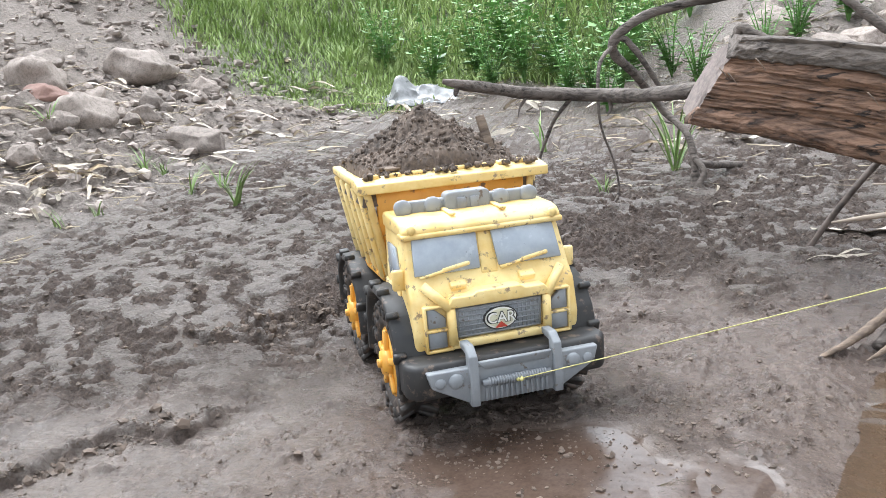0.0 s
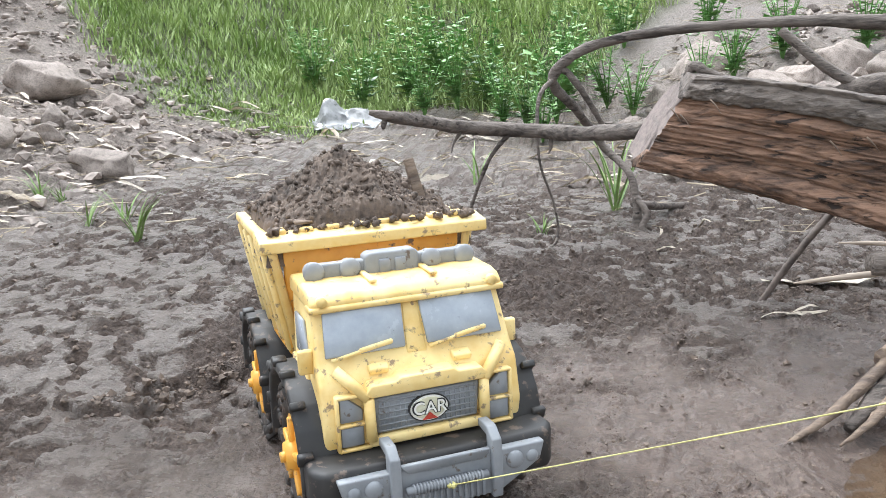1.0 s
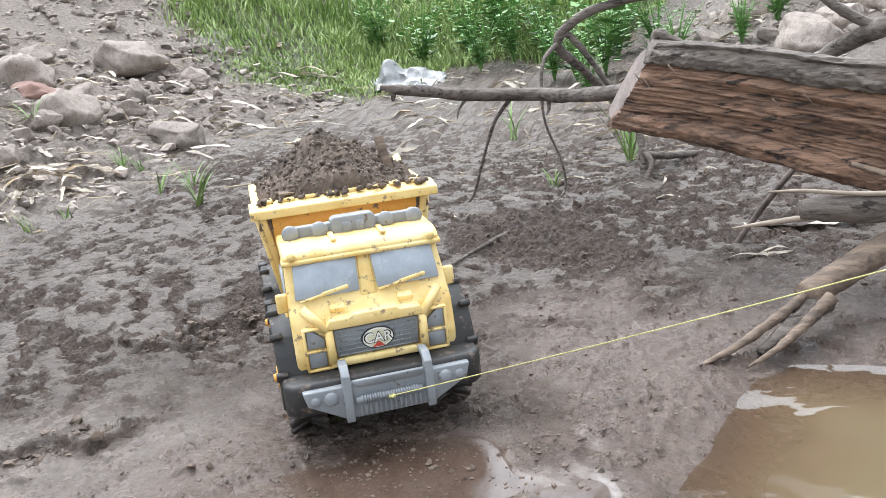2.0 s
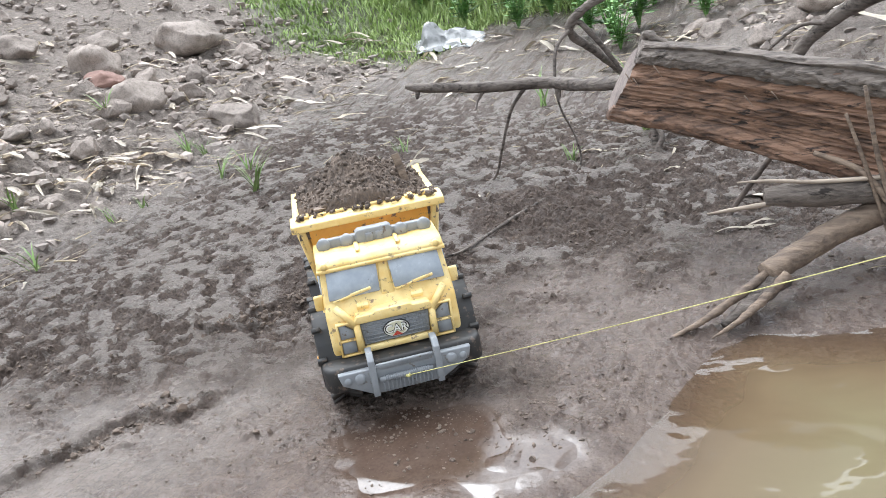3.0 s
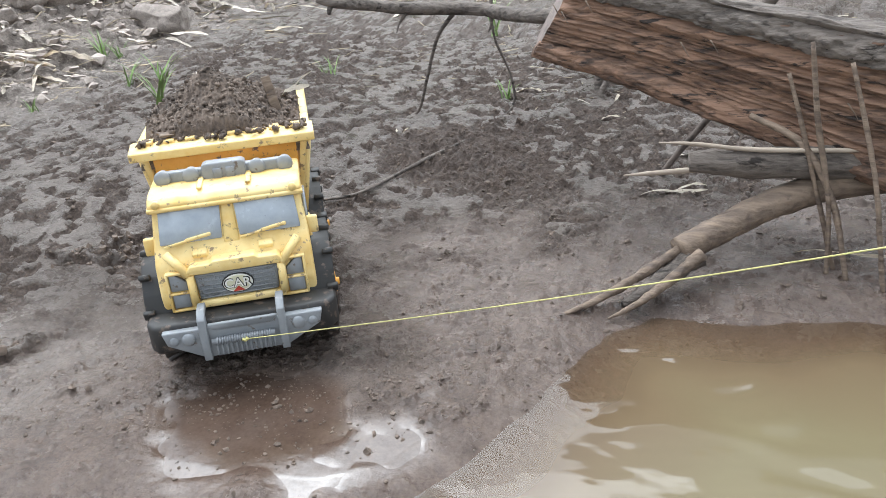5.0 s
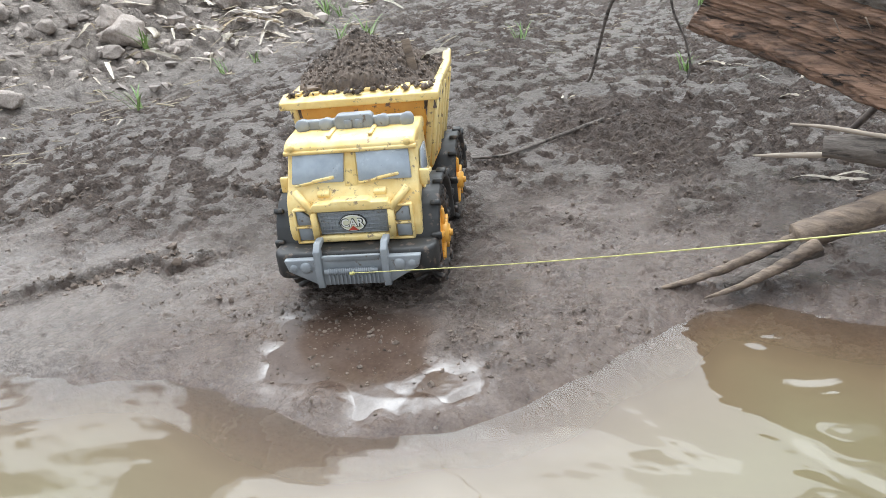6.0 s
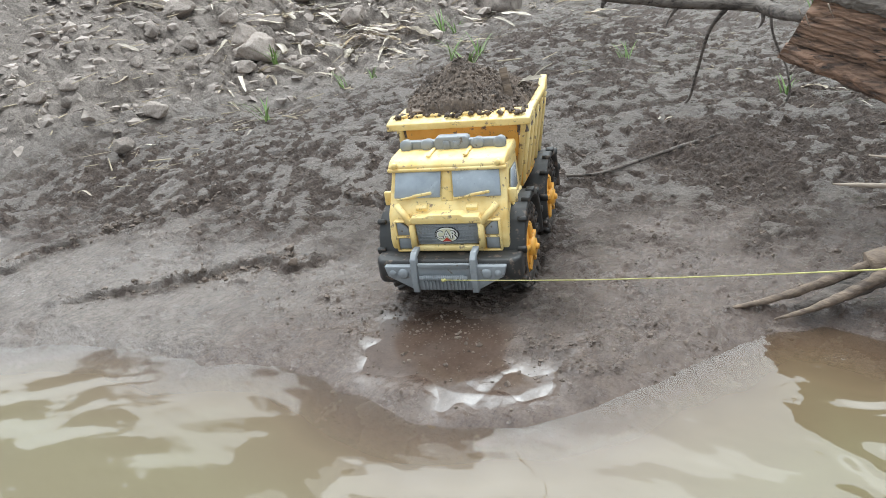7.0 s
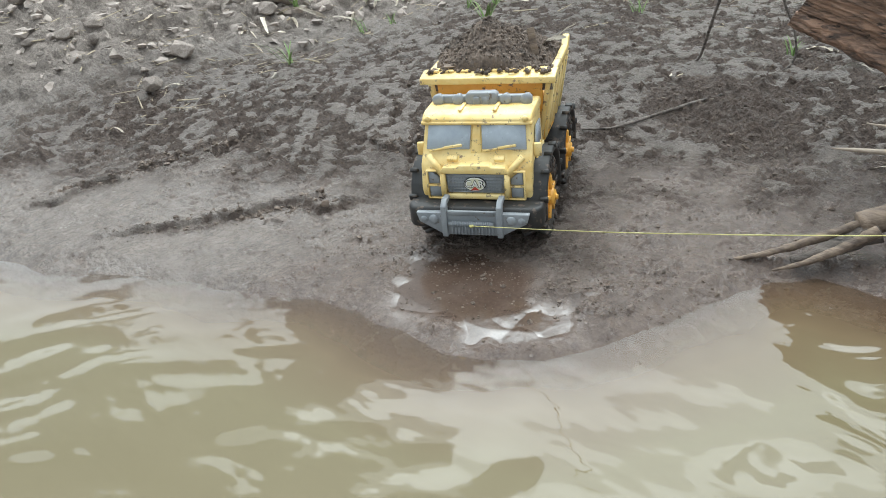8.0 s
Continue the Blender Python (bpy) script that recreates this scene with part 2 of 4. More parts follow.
def sheet(name, verts, faces, mat, parent=None, smooth=True):
    me = bpy.data.meshes.new(name)
    me.from_pydata(verts, [], faces)
    me.materials.append(mat)
    if smooth:
        me.shade_smooth()
    me.update()
    ob = new(name, me)
    ob.parent = parent
    return ob


def box(bm, centre, size, m=None, bevel=0.0, segments=2):
    """A box with rounded edges, in bm."""
    got = bmesh.ops.create_cube(bm, size=1, matrix=Matrix.Translation(centre) @ (m or Matrix()) @ Matrix.Diagonal((*size, 1)))
    if bevel:
        edges = list({e for v in got["verts"] for e in v.link_edges})
        bmesh.ops.bevel(bm, geom=edges, offset=bevel, segments=segments, profile=.5, affect="EDGES", clamp_overlap=True)


def prism(bm, outline, axis, a, b, bevel=0.0, segments=2):
    """An outline of (u, v) drawn out along an axis (0: u, v are y, z; 1: x, z; 2: x, y) from a to b."""
    def place(u, v, w):
        return {0: (w, u, v), 1: (u, w, v), 2: (u, v, w)}[axis]
    low, high = [bm.verts.new(place(u, v, a)) for u, v in outline], [bm.verts.new(place(u, v, b)) for u, v in outline]
    made = [bm.faces.new(low), bm.faces.new(high[::-1])]
    for k in range(len(outline)):
        made.append(bm.faces.new((low[k], high[k], high[k - 1], low[k - 1])))
    bmesh.ops.recalc_face_normals(bm, faces=made)
    if bevel:
        edges = list({e for f in made for e in f.edges})
        bmesh.ops.bevel(bm, geom=edges, offset=bevel, segments=segments, profile=.5, affect="EDGES", clamp_overlap=True)


def rod(bm, a, b, r, r2=None, sides=12):
    """A round bar from a to b."""
    a, b = Vector(a), Vector(b)
    m = Matrix.Translation((a + b) / 2) @ (b - a).to_track_quat("Z", "Y").to_matrix().to_4x4()
    bmesh.ops.create_cone(bm, cap_ends=True, segments=sides, radius1=r, radius2=r if r2 is None else r2, depth=(b - a).length, matrix=m)


def smooth_line(points, per=8):
    """Points along a smooth curve through the given ones, of any length of tuple."""
    p = [np.array(q, float) for q in points]
    p = [2 * p[0] - p[1], *p, 2 * p[-1] - p[-2]]
    line = []
    for k in range(1, len(p) - 2):
        for s in range(per):
            t = s / per
            line.append(.5 * (2 * p[k] + (p[k + 1] - p[k - 1]) * t + (2 * p[k - 1] - 5 * p[k] + 4 * p[k + 1] - p[k + 2]) * t * t
                              + (3 * p[k] - p[k - 1] - 3 * p[k + 1] + p[k + 2]) * t ** 3))
    return line + [p[-2]]


def limb(points, sides=10, rough=.12, seed=0, per=8, caps=True):
    """A tapered, uneven branch through points (x, y, z, radius) as a bmesh."""
    bm, rings, rng = bmesh.new(), [], random.Random(seed)
    line = smooth_line(points, per)
    for k, q in enumerate(line):
        way = Vector((line[min(k + 1, len(line) - 1)][:3] - line[max(k - 1, 0)][:3]).tolist()).normalized()
        side = way.cross(Vector((.13, .21, 1))).normalized()
        up = side.cross(way)
        ring = []
        for s in range(sides):
            a = math.tau * s / sides
            r = float(q[3]) * (1 + rough * noise.noise(Vector((math.cos(a) * 1.7 + seed, math.sin(a) * 1.7, k * .45))) + rough * .5 * rng.uniform(-1, 1))
            ring.append(bm.verts.new(Vector(q[:3].tolist()) + r * (math.cos(a) * side + math.sin(a) * up)))
        rings.append(ring)
    for one, two in zip(rings, rings[1:]):
        for s in range(sides):
            bm.faces.new((one[s - 1], one[s], two[s], two[s - 1]))
    if caps:
        bm.faces.new(rings[0][::-1])
        bm.faces.new(rings[-1])
    return bm


def empty_at(name, m, label, category, group=""):
    ob = tagged(new(name), label, category, group)
    ob.matrix_world = m
    ob.empty_display_size = .02
    return ob
# ---- ground: height of the river bank over (x, y), water level at 0 ----
SHORE = [(-9, -2.6), (-3.5, -1.0), (-1.2, -.32), (-.60, -.10), (-.35, .0), (-.22, .085), (-.10, .13), (-.01, .165), (.08, .225), (.15, .235), (.26, .232),
         (.35, .255), (.44, .30), (.50, .40), (.535, .49), (.56, .595), (.62, .64), (.72, .66), (.80, .675), (1.2, .66), (3.5, .4), (9, -.6)]



def hashed(ix, iy, seed):
    n = (ix.astype(np.int64) * 374761393 + iy.astype(np.int64) * 668265263 + seed * 974711) & 0x7FFFFFFF
    n = ((n ^ (n >> 13)) * 1274126177) & 0x7FFFFFFF
    return ((n ^ (n >> 16)) & 0xFFFF) / 65535.0


def vnoise(x, y, size, seed=0):
    """Smooth noise in -1..1 with features of that size."""
    u, v = x / size, y / size
    iu, iv = np.floor(u), np.floor(v)
    fu, fv = u - iu, v - iv
    fu, fv = fu * fu * (3 - 2 * fu), fv * fv * (3 - 2 * fv)
    a, b = hashed(iu, iv, seed), hashed(iu + 1, iv, seed)
    c, d = hashed(iu, iv + 1, seed), hashed(iu + 1, iv + 1, seed)
    return 2 * ((a + (b - a) * fu) * (1 - fv) + (c + (d - c) * fu) * fv) - 1


def fractal(x, y, size, octaves, seed=0):
    total, gain = 0, 1.0
    for k in range(octaves):
        total, gain = total + gain * vnoise(x + 13.7 * k, y - 7.3 * k, size / 2 ** k, seed + k), gain * .5
    return total


def cells(x, y, size, seed=0):
    """Distances to the nearest and second nearest of scattered seeds, in sizes, and a random number of the nearest."""
    u, v = x / size, y / size
    iu, iv = np.floor(u), np.floor(v)
    one, two, tone = np.full(u.shape, 9.0), np.full(u.shape, 9.0), np.zeros(u.shape)
    for dx in (-1, 0, 1):
        for dy in (-1, 0, 1):
            cx, cy = iu + dx, iv + dy
            d = np.hypot(cx + hashed(cx, cy, seed) - u, cy + hashed(cx, cy, seed + 5) - v)
            nearer = d < one
            two = np.where(nearer, one, np.minimum(two, d))
            tone = np.where(nearer, hashed(cx, cy, seed + 9), tone)
            one = np.where(nearer, d, one)
    return one, two, tone


def step(a, b, v):
    k = np.clip((v - a) / (b - a), 0, 1)
    return k * k * (3 - 2 * k)


def line_distance(x, y, line):
    """Signed distance to a polyline: positive on its left, walking along it."""
    best, sign = np.full(x.shape, 1e9), np.ones(x.shape)
    for (ax, ay), (bx, by) in zip(line, line[1:]):
        ex, ey = bx - ax, by - ay
        k = np.clip(((x - ax) * ex + (y - ay) * ey) / (ex * ex + ey * ey), 0, 1)
        d = np.hypot(x - ax - k * ex, y - ay - k * ey)
        near = d < best
        sign = np.where(near, np.sign(ex * (y - ay) - ey * (x - ax) + 1e-12), sign)
        best = np.minimum(best, d)
    return best * sign


SCARPS = [([(-0.375, 0.136), (-0.252, 0.280), (-0.201, 0.376), (-0.125, 0.458)], .017), ([(-0.650, 0.114), (-0.605, 0.265), (-0.589, 0.347), (-0.503, 0.521)], .015),
          ([(-0.220, 0.632), (-0.149, 0.688), (-0.100, 0.737)], .016)]


def land(x, y, fine=True):
    """Height, and the shares of wet mud, crumbled mud, gravel, sward and painted pale sky sheen."""
    x, y = np.asarray(x, float), np.asarray(y, float)
    wx, wy = x + .02 * vnoise(x, y, .11, 3) + .008 * vnoise(x, y, .035, 4), y + .02 * vnoise(x, y, .12, 5) + .008 * vnoise(x, y, .04, 6)
    s = line_distance(wx, wy, SHORE)
    z = np.interp(s, [-8, -2, -.6, -.15, -.04, 0, .05, .3, .7, 1.2, 2, 2.7, 3.3, 4, 5, 8, 14, 60],
                  [-1.2, -.6, -.2, -.046, -.015, 0, .012, .017, .036, .066, .12, .17, .30, .62, 1.1, 2.2, 3.2, 5])
    z = z + .030 * step(.42, .80, s) + .022 * step(.10, -.40, x) * step(.35, .75, s)
    z = z + .27 * np.clip(-x - .8, 0, 2.2) ** 1.2 * step(-.1, .7, y)
    z = z + .30 * np.clip((x - .35) * .5 + (y - 1.9) * .55, 0, 1.2) * step(.2, .9, x) * step(1.5, 2.2, y)
    sward = step(-.15, .25, y + .35 * vnoise(x, y, .5, 31) - np.interp(x, [-6, -2.6, -1.6, -1.1, -.6, -.3, .3, 1.2, 3, 6], [3.4, 3.4, 3.0, 2.75, 2.9, 3.5, 3.75, 4.1, 4.6, 5]))
    gravel = np.clip(step(-.55, -1.0, x + .35 * (1.1 - y) * (y < 1.1) + .1 * vnoise(x, y, .3, 11)) + (.35 + .4 * step(.3, .8, x)) * step(1.7, 2.3, y + .12 * vnoise(x, y, .35, 12)), 0, 1) * (1 - .6 * sward)
    wet = step(.50, .24, s + .11 * vnoise(x, y, .16, 13) + .07 * vnoise(x, y, .05, 16) + .06 * step(.1, .4, x))
    isle = fractal(x, y * .9, .021, 5, 14) * .62 + .26 * vnoise(x, y, .20, 15) - .01 - .15 * step(.05, .35, x)
    crumb = step(.07, -.05, isle + .30 * wet) * (1 - .45 * wet) * (1 - gravel)
    crumb = np.maximum(crumb, step(.55, .15, np.hypot((x + .12) / .16, (y - .80) / .30)) * (1 - wet))
    crumb = np.maximum(crumb, .9 * step(.9, .4, np.hypot((x - .23) / .22, (y - 1.08) / .20)))
    if not fine:
        return z, wet, crumb, gravel, sward, wet
    # calm wet film before the truck; also masks the painted reflection
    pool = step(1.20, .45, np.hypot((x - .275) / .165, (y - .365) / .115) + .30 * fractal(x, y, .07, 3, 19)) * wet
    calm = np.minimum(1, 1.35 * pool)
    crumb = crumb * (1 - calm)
    # left part of the shore, where the painted sky sheen lies
    sky_sheen = step(.10, -.14, x + .10 * vnoise(x, y, .13, 17) + .05 * vnoise(x, y, .04, 18))
    for line, drop in SCARPS:
        d = line_distance(x + .034 * fractal(x, y, .07, 4, 21), y + .034 * fractal(x, y, .065, 4, 26), line)
        broken = step(-.45, .15, vnoise(x, y, .055, 29) + .5 * vnoise(x, y, .018, 30))
        z = z + .55 * drop * np.exp(-np.abs(d) / .04) * (1.4 * step(-.003, .006, d) - .5) * (.25 + .85 * broken)
        crumb = np.maximum(crumb, np.exp(-((d + .008) / .017) ** 2) * broken * step(-.5, .2, fractal(x, y, .022, 3, 33)))
        wet = wet * (1 - .7 * broken * np.exp(-((d + .008) / .018) ** 2))
    bank = step(2.2, 4.0, y)
    z = z + .012 * fractal(x, y, .45, 3, 40) * step(.02, .3, s) + .05 * bank * fractal(x, y, .6, 3, 44)
    # flat trodden islands of mud with torn edges stand proud of the crumbs
    ashore = step(.0, .05, s)
    plates = (1 - gravel) * (1 - .8 * wet) * ashore * (1 - calm)
    z = z + plates * (.0050 * (1 - crumb) + .0022 * fractal(x, y, .028, 4, 55))
    crumbs = np.abs(fractal(x, y, .030, 3, 60))
    z = z + ashore * crumb * (.0100 * crumbs + .0095 * np.abs(vnoise(x, y, .0100, 64)) - .006)
    ripple = np.sin((x * .50 - y * .87) / .0062 + 4.0 * vnoise(x, y, .05, 70)) * vnoise(x, y, .07, 71)
    z = z + wet * (.0011 * ripple + .0030 * fractal(x, y, .055, 3, 72) + .0014 * np.abs(vnoise(x, y, .0110, 76))) * step(.0, .07, s) * (1 - .97 * calm)
    one, two, tone = cells(x, y, .045, 80)
    lump = np.sqrt(np.clip(1 - (one / .55) ** 2, 0, 1)) * (tone > .55) * tone
    one, two, tone = cells(x + .02 * vnoise(x, y, .03, 84), y, .12, 85)
    lump = lump + 1.3 * np.sqrt(np.clip(1 - (one / .5) ** 2, 0, 1)) * (tone > .6) * tone
    z = z + gravel * (.020 * lump + .013 * fractal(x, y, .06, 4, 82))
    return z, wet, crumb, gravel, sward, sky_sheen, pool


def ground_z(x, y):
    return float(land(np.array([x]), np.array([y]))[0][0])
# ---- the sheet of ground and the water ----
def graded(lo, hi, fine, low_end, high_end):
    """Coordinates at even fine steps from lo to hi, and widening steps beyond."""
    mid = list(np.arange(lo, hi, fine))
    for end, sign in ((low_end, -1), (high_end, 1)):
        d, at = fine, (lo if sign < 0 else mid[-1])
        while (at - end) * sign < 0:
            d *= 1.13
            at += sign * d
            mid = [at] + mid if sign < 0 else mid + [at]
    return np.array(mid)


def grid_object(name, xs, ys, height, mat, shares):
    gx, gy = np.meshgrid(xs, ys)
    nx, ny = len(xs), len(ys)
    me = bpy.data.meshes.new(name)
    verts = np.stack([gx.ravel(), gy.ravel(), height.ravel()], 1)
    k = (np.arange(ny - 1)[:, None] * nx + np.arange(nx - 1)[None]).ravel()
    quads = np.stack([k, k + 1, k + nx + 1, k + nx], 1)
    me.vertices.add(len(verts))
    me.vertices.foreach_set("co", verts.astype(np.float32).ravel())
    me.loops.add(quads.size)
    me.loops.foreach_set("vertex_index", quads.astype(np.int32).ravel())
    me.polygons.add(len(quads))
    me.polygons.foreach_set("loop_start", np.arange(0, quads.size, 4, dtype=np.int32))
    for key, values in shares.items():
        me.attributes.new(key, "FLOAT", "POINT").data.foreach_set("value", values.astype(np.float32).ravel())
    me.update(calc_edges=True)
    me.validate()
    me.shade_smooth()
    me.materials.append(mat)
    return new(name, me)


xs, ys = graded(-1.15, .90, .0031, -70, 70), graded(0, 1.75, .0031, -70, 70)
gx, gy = np.meshgrid(xs, ys)
z, wet, crumb, gravel, sward, sky_sheen, pool = land(gx, gy)
ground = tagged(grid_object("ground", xs, ys, z, ground_material(), dict(wet=wet, crumb=crumb, gravel=gravel, sward=sward, sky_sheen=sky_sheen, pool=pool)),
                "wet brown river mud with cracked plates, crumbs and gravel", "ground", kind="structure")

wx, wy = graded(-.9, 1.2, .005, -60, 60), graded(-.35, .72, .005, -60, 8)
gx, gy = np.meshgrid(wx, wy)
bed, near = land(gx, gy, False)[0], step(6, 1.5, np.hypot(gx - .3, gy))
# wavelets with long crests that run along the shore, crossed by a few others, and rings round the driftwood
along, across = .72 * gx + .69 * gy, .72 * gy - .69 * gx
bent = across + .05 * vnoise(along, across, .35, 89)
swell = .0042 * vnoise(along * .42, bent, .17, 90) + .0024 * vnoise(along * .36, bent, .070, 91) + .0010 * vnoise(along * .40, bent, .031, 94) + .0007 * vnoise(gx, gy, .05, 96)
ring = np.hypot(gx - .75, gy - .50)
swell = swell + .0010 * np.sin(ring / .010 + 5 * vnoise(gx, gy, .07, 98)) * np.exp(-(ring / .20) ** 2) * (.5 + .5 * vnoise(gx, gy, .06, 99))
lap = step(0, .06, -bed)
water = tagged(grid_object("water", wx, wy, .001 + swell * near * (.25 + .75 * lap), water_material(), dict(depth=np.clip(-bed / .10, 0, 1))),
               "muddy tan river water with gentle ripples reflecting clouds", "water", kind="structure")
# ---- the toy dump truck: x to its side, y from the bumper back, z up ----
def truck_wheel(parent, x, y):
    """Tyre with tread blocks, orange rim and hub, on the axle at (x, y)."""
    s = 1 if x > 0 else -1
    r, w, z = .058, .038, .058
    bm = bmesh.new()
    prof = [(-w / 2 + .004, .036), (-w / 2, .042), (-w / 2 + .001, .050), (-w / 2 + .006, r - .003), (w / 2 - .006, r - .003), (w / 2 - .001, .050), (w / 2, .042), (w / 2 - .004, .036)]
    rings = []
    for k in range(32):
        a = math.tau * k / 32
        rings.append([bm.verts.new((x + u, y + v * math.cos(a), z + v * math.sin(a))) for u, v in prof])
    for k in range(32):
        for j in range(len(prof)):
            bm.faces.new((rings[k - 1][j - 1], rings[k - 1][j], rings[k][j], rings[k][j - 1]))
    bmesh.ops.recalc_face_normals(bm, faces=bm.faces)
    for k in range(18):
        a = math.tau * k / 18
        for side in (-1, 1):
            b = a + side * .085
            m = Matrix.Rotation(b, 4, "X") @ Matrix.Rotation(side * .45, 4, "Z")
            box(bm, (x + side * .0115, y + (r - .001) * math.cos(b), z + (r - .001) * math.sin(b)), (.019, .006, .011), m, .001, 1)
            box(bm, (x + side * (w / 2 - .002), y + (r - .006) * math.cos(b), z + (r - .006) * math.sin(b)), (.006, .010, .009), Matrix.Rotation(b, 4, "X"), .001, 1)
    tyre = part("tyre", bm, tyre_rubber, parent, "black rubber tyre caked with mud")
    bm = bmesh.new()
    rod(bm, (x + s * (w / 2 - .012), y, z), (x + s * (w / 2 - .003), y, z), .039, .036, 28)
    rod(bm, (x + s * (w / 2 - .006), y, z), (x + s * (w / 2 + .006), y, z), .016, .012, 18)
    rod(bm, (x + s * (w / 2 + .004), y, z), (x + s * (w / 2 + .010), y, z), .0055, .0045, 8)
    for k in range(5):
        a = math.tau * k / 5 + .3
        box(bm, (x + s * (w / 2 - .001), y + .022 * math.cos(a), z + .022 * math.sin(a)), (.005, .024, .007), Matrix.Rotation(a, 4, "X"), .001, 1)
    part("rim", bm, orange, tyre, "orange plastic wheel rim")


def truck_fender(parent, x, y, top):
    """A black arch over a wheel."""
    s = 1 if x > 0 else -1
    bm, outer, inner = bmesh.new(), [], []
    for k in range(15):
        a = math.radians(-8 + 196 * k / 14)
        u, v = math.cos(a), max(math.sin(a), -.1)
        flat = (abs(u) ** 3 + abs(v) ** 3) ** (1 / 3)
        outer.append((y - .074 * u / flat ** .6, .058 + (top - .058) * v / flat ** .6))
        inner.append((y - .066 * u / flat ** .6, .058 + (top - .067) * v / flat ** .6))
    prism(bm, outer + inner[::-1], 0, x - .024 - (.006 if s > 0 else .0), x + .024 + (.006 if s < 0 else 0), .0015, 1)
    for k in range(2, 13, 2):
        cy, cz = outer[k]
        box(bm, (x + s * .020, cy, cz), (.012, .010, .006), Matrix.Rotation(math.atan2(cz - .058, y - cy) - math.pi / 2, 4, "X"), .001, 1)
    part("fender", bm, black_plastic, parent)


def dump_truck(m):
    t = empty_at("toy_dump_truck", m, "mud-splashed yellow plastic toy dump truck with grey bumper", "toy truck")
    bm = bmesh.new()
    prism(bm, [(.030, .078), (.024, .104), (.031, .138), (.042, .1525), (.058, .192), (.062, .198), (.078, .201), (.134, .201), (.140, .192), (.140, .078)], 0, -.083, .083, .004, 3)
    for v in bm.verts:
        if v.co.z > .145:
            v.co.x *= 1 - .06 * (v.co.z - .145) / .055
    cab = part("cab", bm, yellow, t)
    # brow over the windscreen, hood ledge and diagonal ribs
    bm = bmesh.new()
    prism(bm, [(.0535, .1925), (.0525, .1985), (.060, .2045), (.072, .2070), (.130, .2080), (.136, .204), (.136, .192), (.068, .1915)], 0, -.0815, .0815, .0030, 3)
    prism(bm, [(.0520, .1905), (.0505, .1930), (.0515, .1955), (.060, .1970), (.070, .1950), (.070, .1900)], 0, -.0825, .0825, .0012, 2)
    for x in (-.072, .072):
        rod(bm, (x, .0495, .2000), (x, .056, .2000), .0042, None, 12)
    for x in (-.026, .026):
        box(bm, (x, .092, .2085), (.006, .056, .003), None, .001, 1)
    part("roof", bm, yellow, cab)
    bm = bmesh.new()
    prism(bm, [(-.052, .131), (-.046, .139), (-.026, .139), (-.022, .142), (.022, .142), (.026, .139), (.046, .139), (.052, .131), (.046, .1285), (-.046, .1285)], 1, .017, .038, .0015, 2)
    part("hood_ledge", bm, yellow, cab)
    for s in (-1, 1):
        bm = bmesh.new()
        rod(bm, (s * .070, .034, .150), (s * .048, .020, .128), .0048, None, 10)
        rod(bm, (s * .048, .020, .128), (s * .0475, .019, .094), .0044, None, 10)
        part("brace", bm, yellow, cab)
        bm = bmesh.new()
        box(bm, (s * .035, .036, .146), (.016, .010, .006), Matrix.Rotation(radians(25), 4, "X"), .0015, 2)
        part("hood_vent", bm, yellow, cab)
        bm = bmesh.new()
        for z in (.088, .108, .131):
            box(bm, (s * .060, .025, z), (.026, .008, .0028), None, .0008, 1)
        for x in (.0475, .0725):
            box(bm, (s * x, .025, .1095), (.0028, .008, .045), None, .0008, 1)
        part("lamp_frame", bm, yellow, cab)
    bm = bmesh.new()
    prism(bm, [(-.048, .089), (.048, .089), (.048, .0965), (-.048, .0965)], 1, .017, .030, .001, 1)
    part("lower_trim", bm, yellow, cab)
    bm = bmesh.new()
    prism(bm, [(-.0085, .152), (.0085, .152), (.0060, .192), (-.0060, .192)], 1, .0400, .054, .001, 1)
    for v in bm.verts:
        v.co.y += (v.co.z - .152) * .41 + .0005
    part("window_post", bm, yellow, cab)
    for s in (-1, 1):
        lean = Matrix.Rotation(radians(-23), 4, "X")
        bm = bmesh.new()
        prism(bm, [(s * .0095, -.0175), (s * .0745, -.0175), (s * .0720, .0180), (s * .0075, .0180)], 1, -.002, .002, .001, 1)
        bmesh.ops.transform(bm, matrix=Matrix.Translation((0, .0487, .1735)) @ lean, verts=bm.verts)
        part("windscreen", bm, pane_grey, cab, "speckled grey plastic windscreen")
        bm = bmesh.new()
        rod(bm, (s * .040 - .030, .0385, .1560), (s * .040 + .019, .0415, .1640), .0016, None, 6)
        box(bm, (s * .040 + .006, .0400, .1625), (.028, .003, .004), Matrix.Rotation(-.16, 4, "Y"), .001, 1)
        part("wiper", bm, yellow, cab)
        bm = bmesh.new()
        prism(bm, [(s * .0525, .1105), (s * .0705, .1105), (s * .0705, .1315), (s * .0665, .1315), (s * .0525, .1195)], 1, .0225, .028, .0008, 1)
        part("lamp_panel", bm, grey_plastic, cab)
        bm = bmesh.new()
        prism(bm, [(s * .0525, .0905), (s * .0705, .0905), (s * .0705, .1065), (s * .0525, .1065)], 1, .0225, .028, .0008, 1)
        part("lamp_panel", bm, grey_plastic, cab)
        bm = bmesh.new()
        box(bm, (s * .0875, .056, .153), (.012, .007, .020), None, .002, 2)
        part("mirror", bm, yellow, cab)
        bm = bmesh.new()
        prism(bm, [(.064, .147), (.082, .180), (.112, .180), (.112, .147)], 0, s * .0805, s * .0835, .001, 1)
        part("side_window", bm, pane_grey, cab)
        bm = bmesh.new()
        box(bm, (s * .0835, .098, .118), (.004, .060, .044), None, .0015, 1)
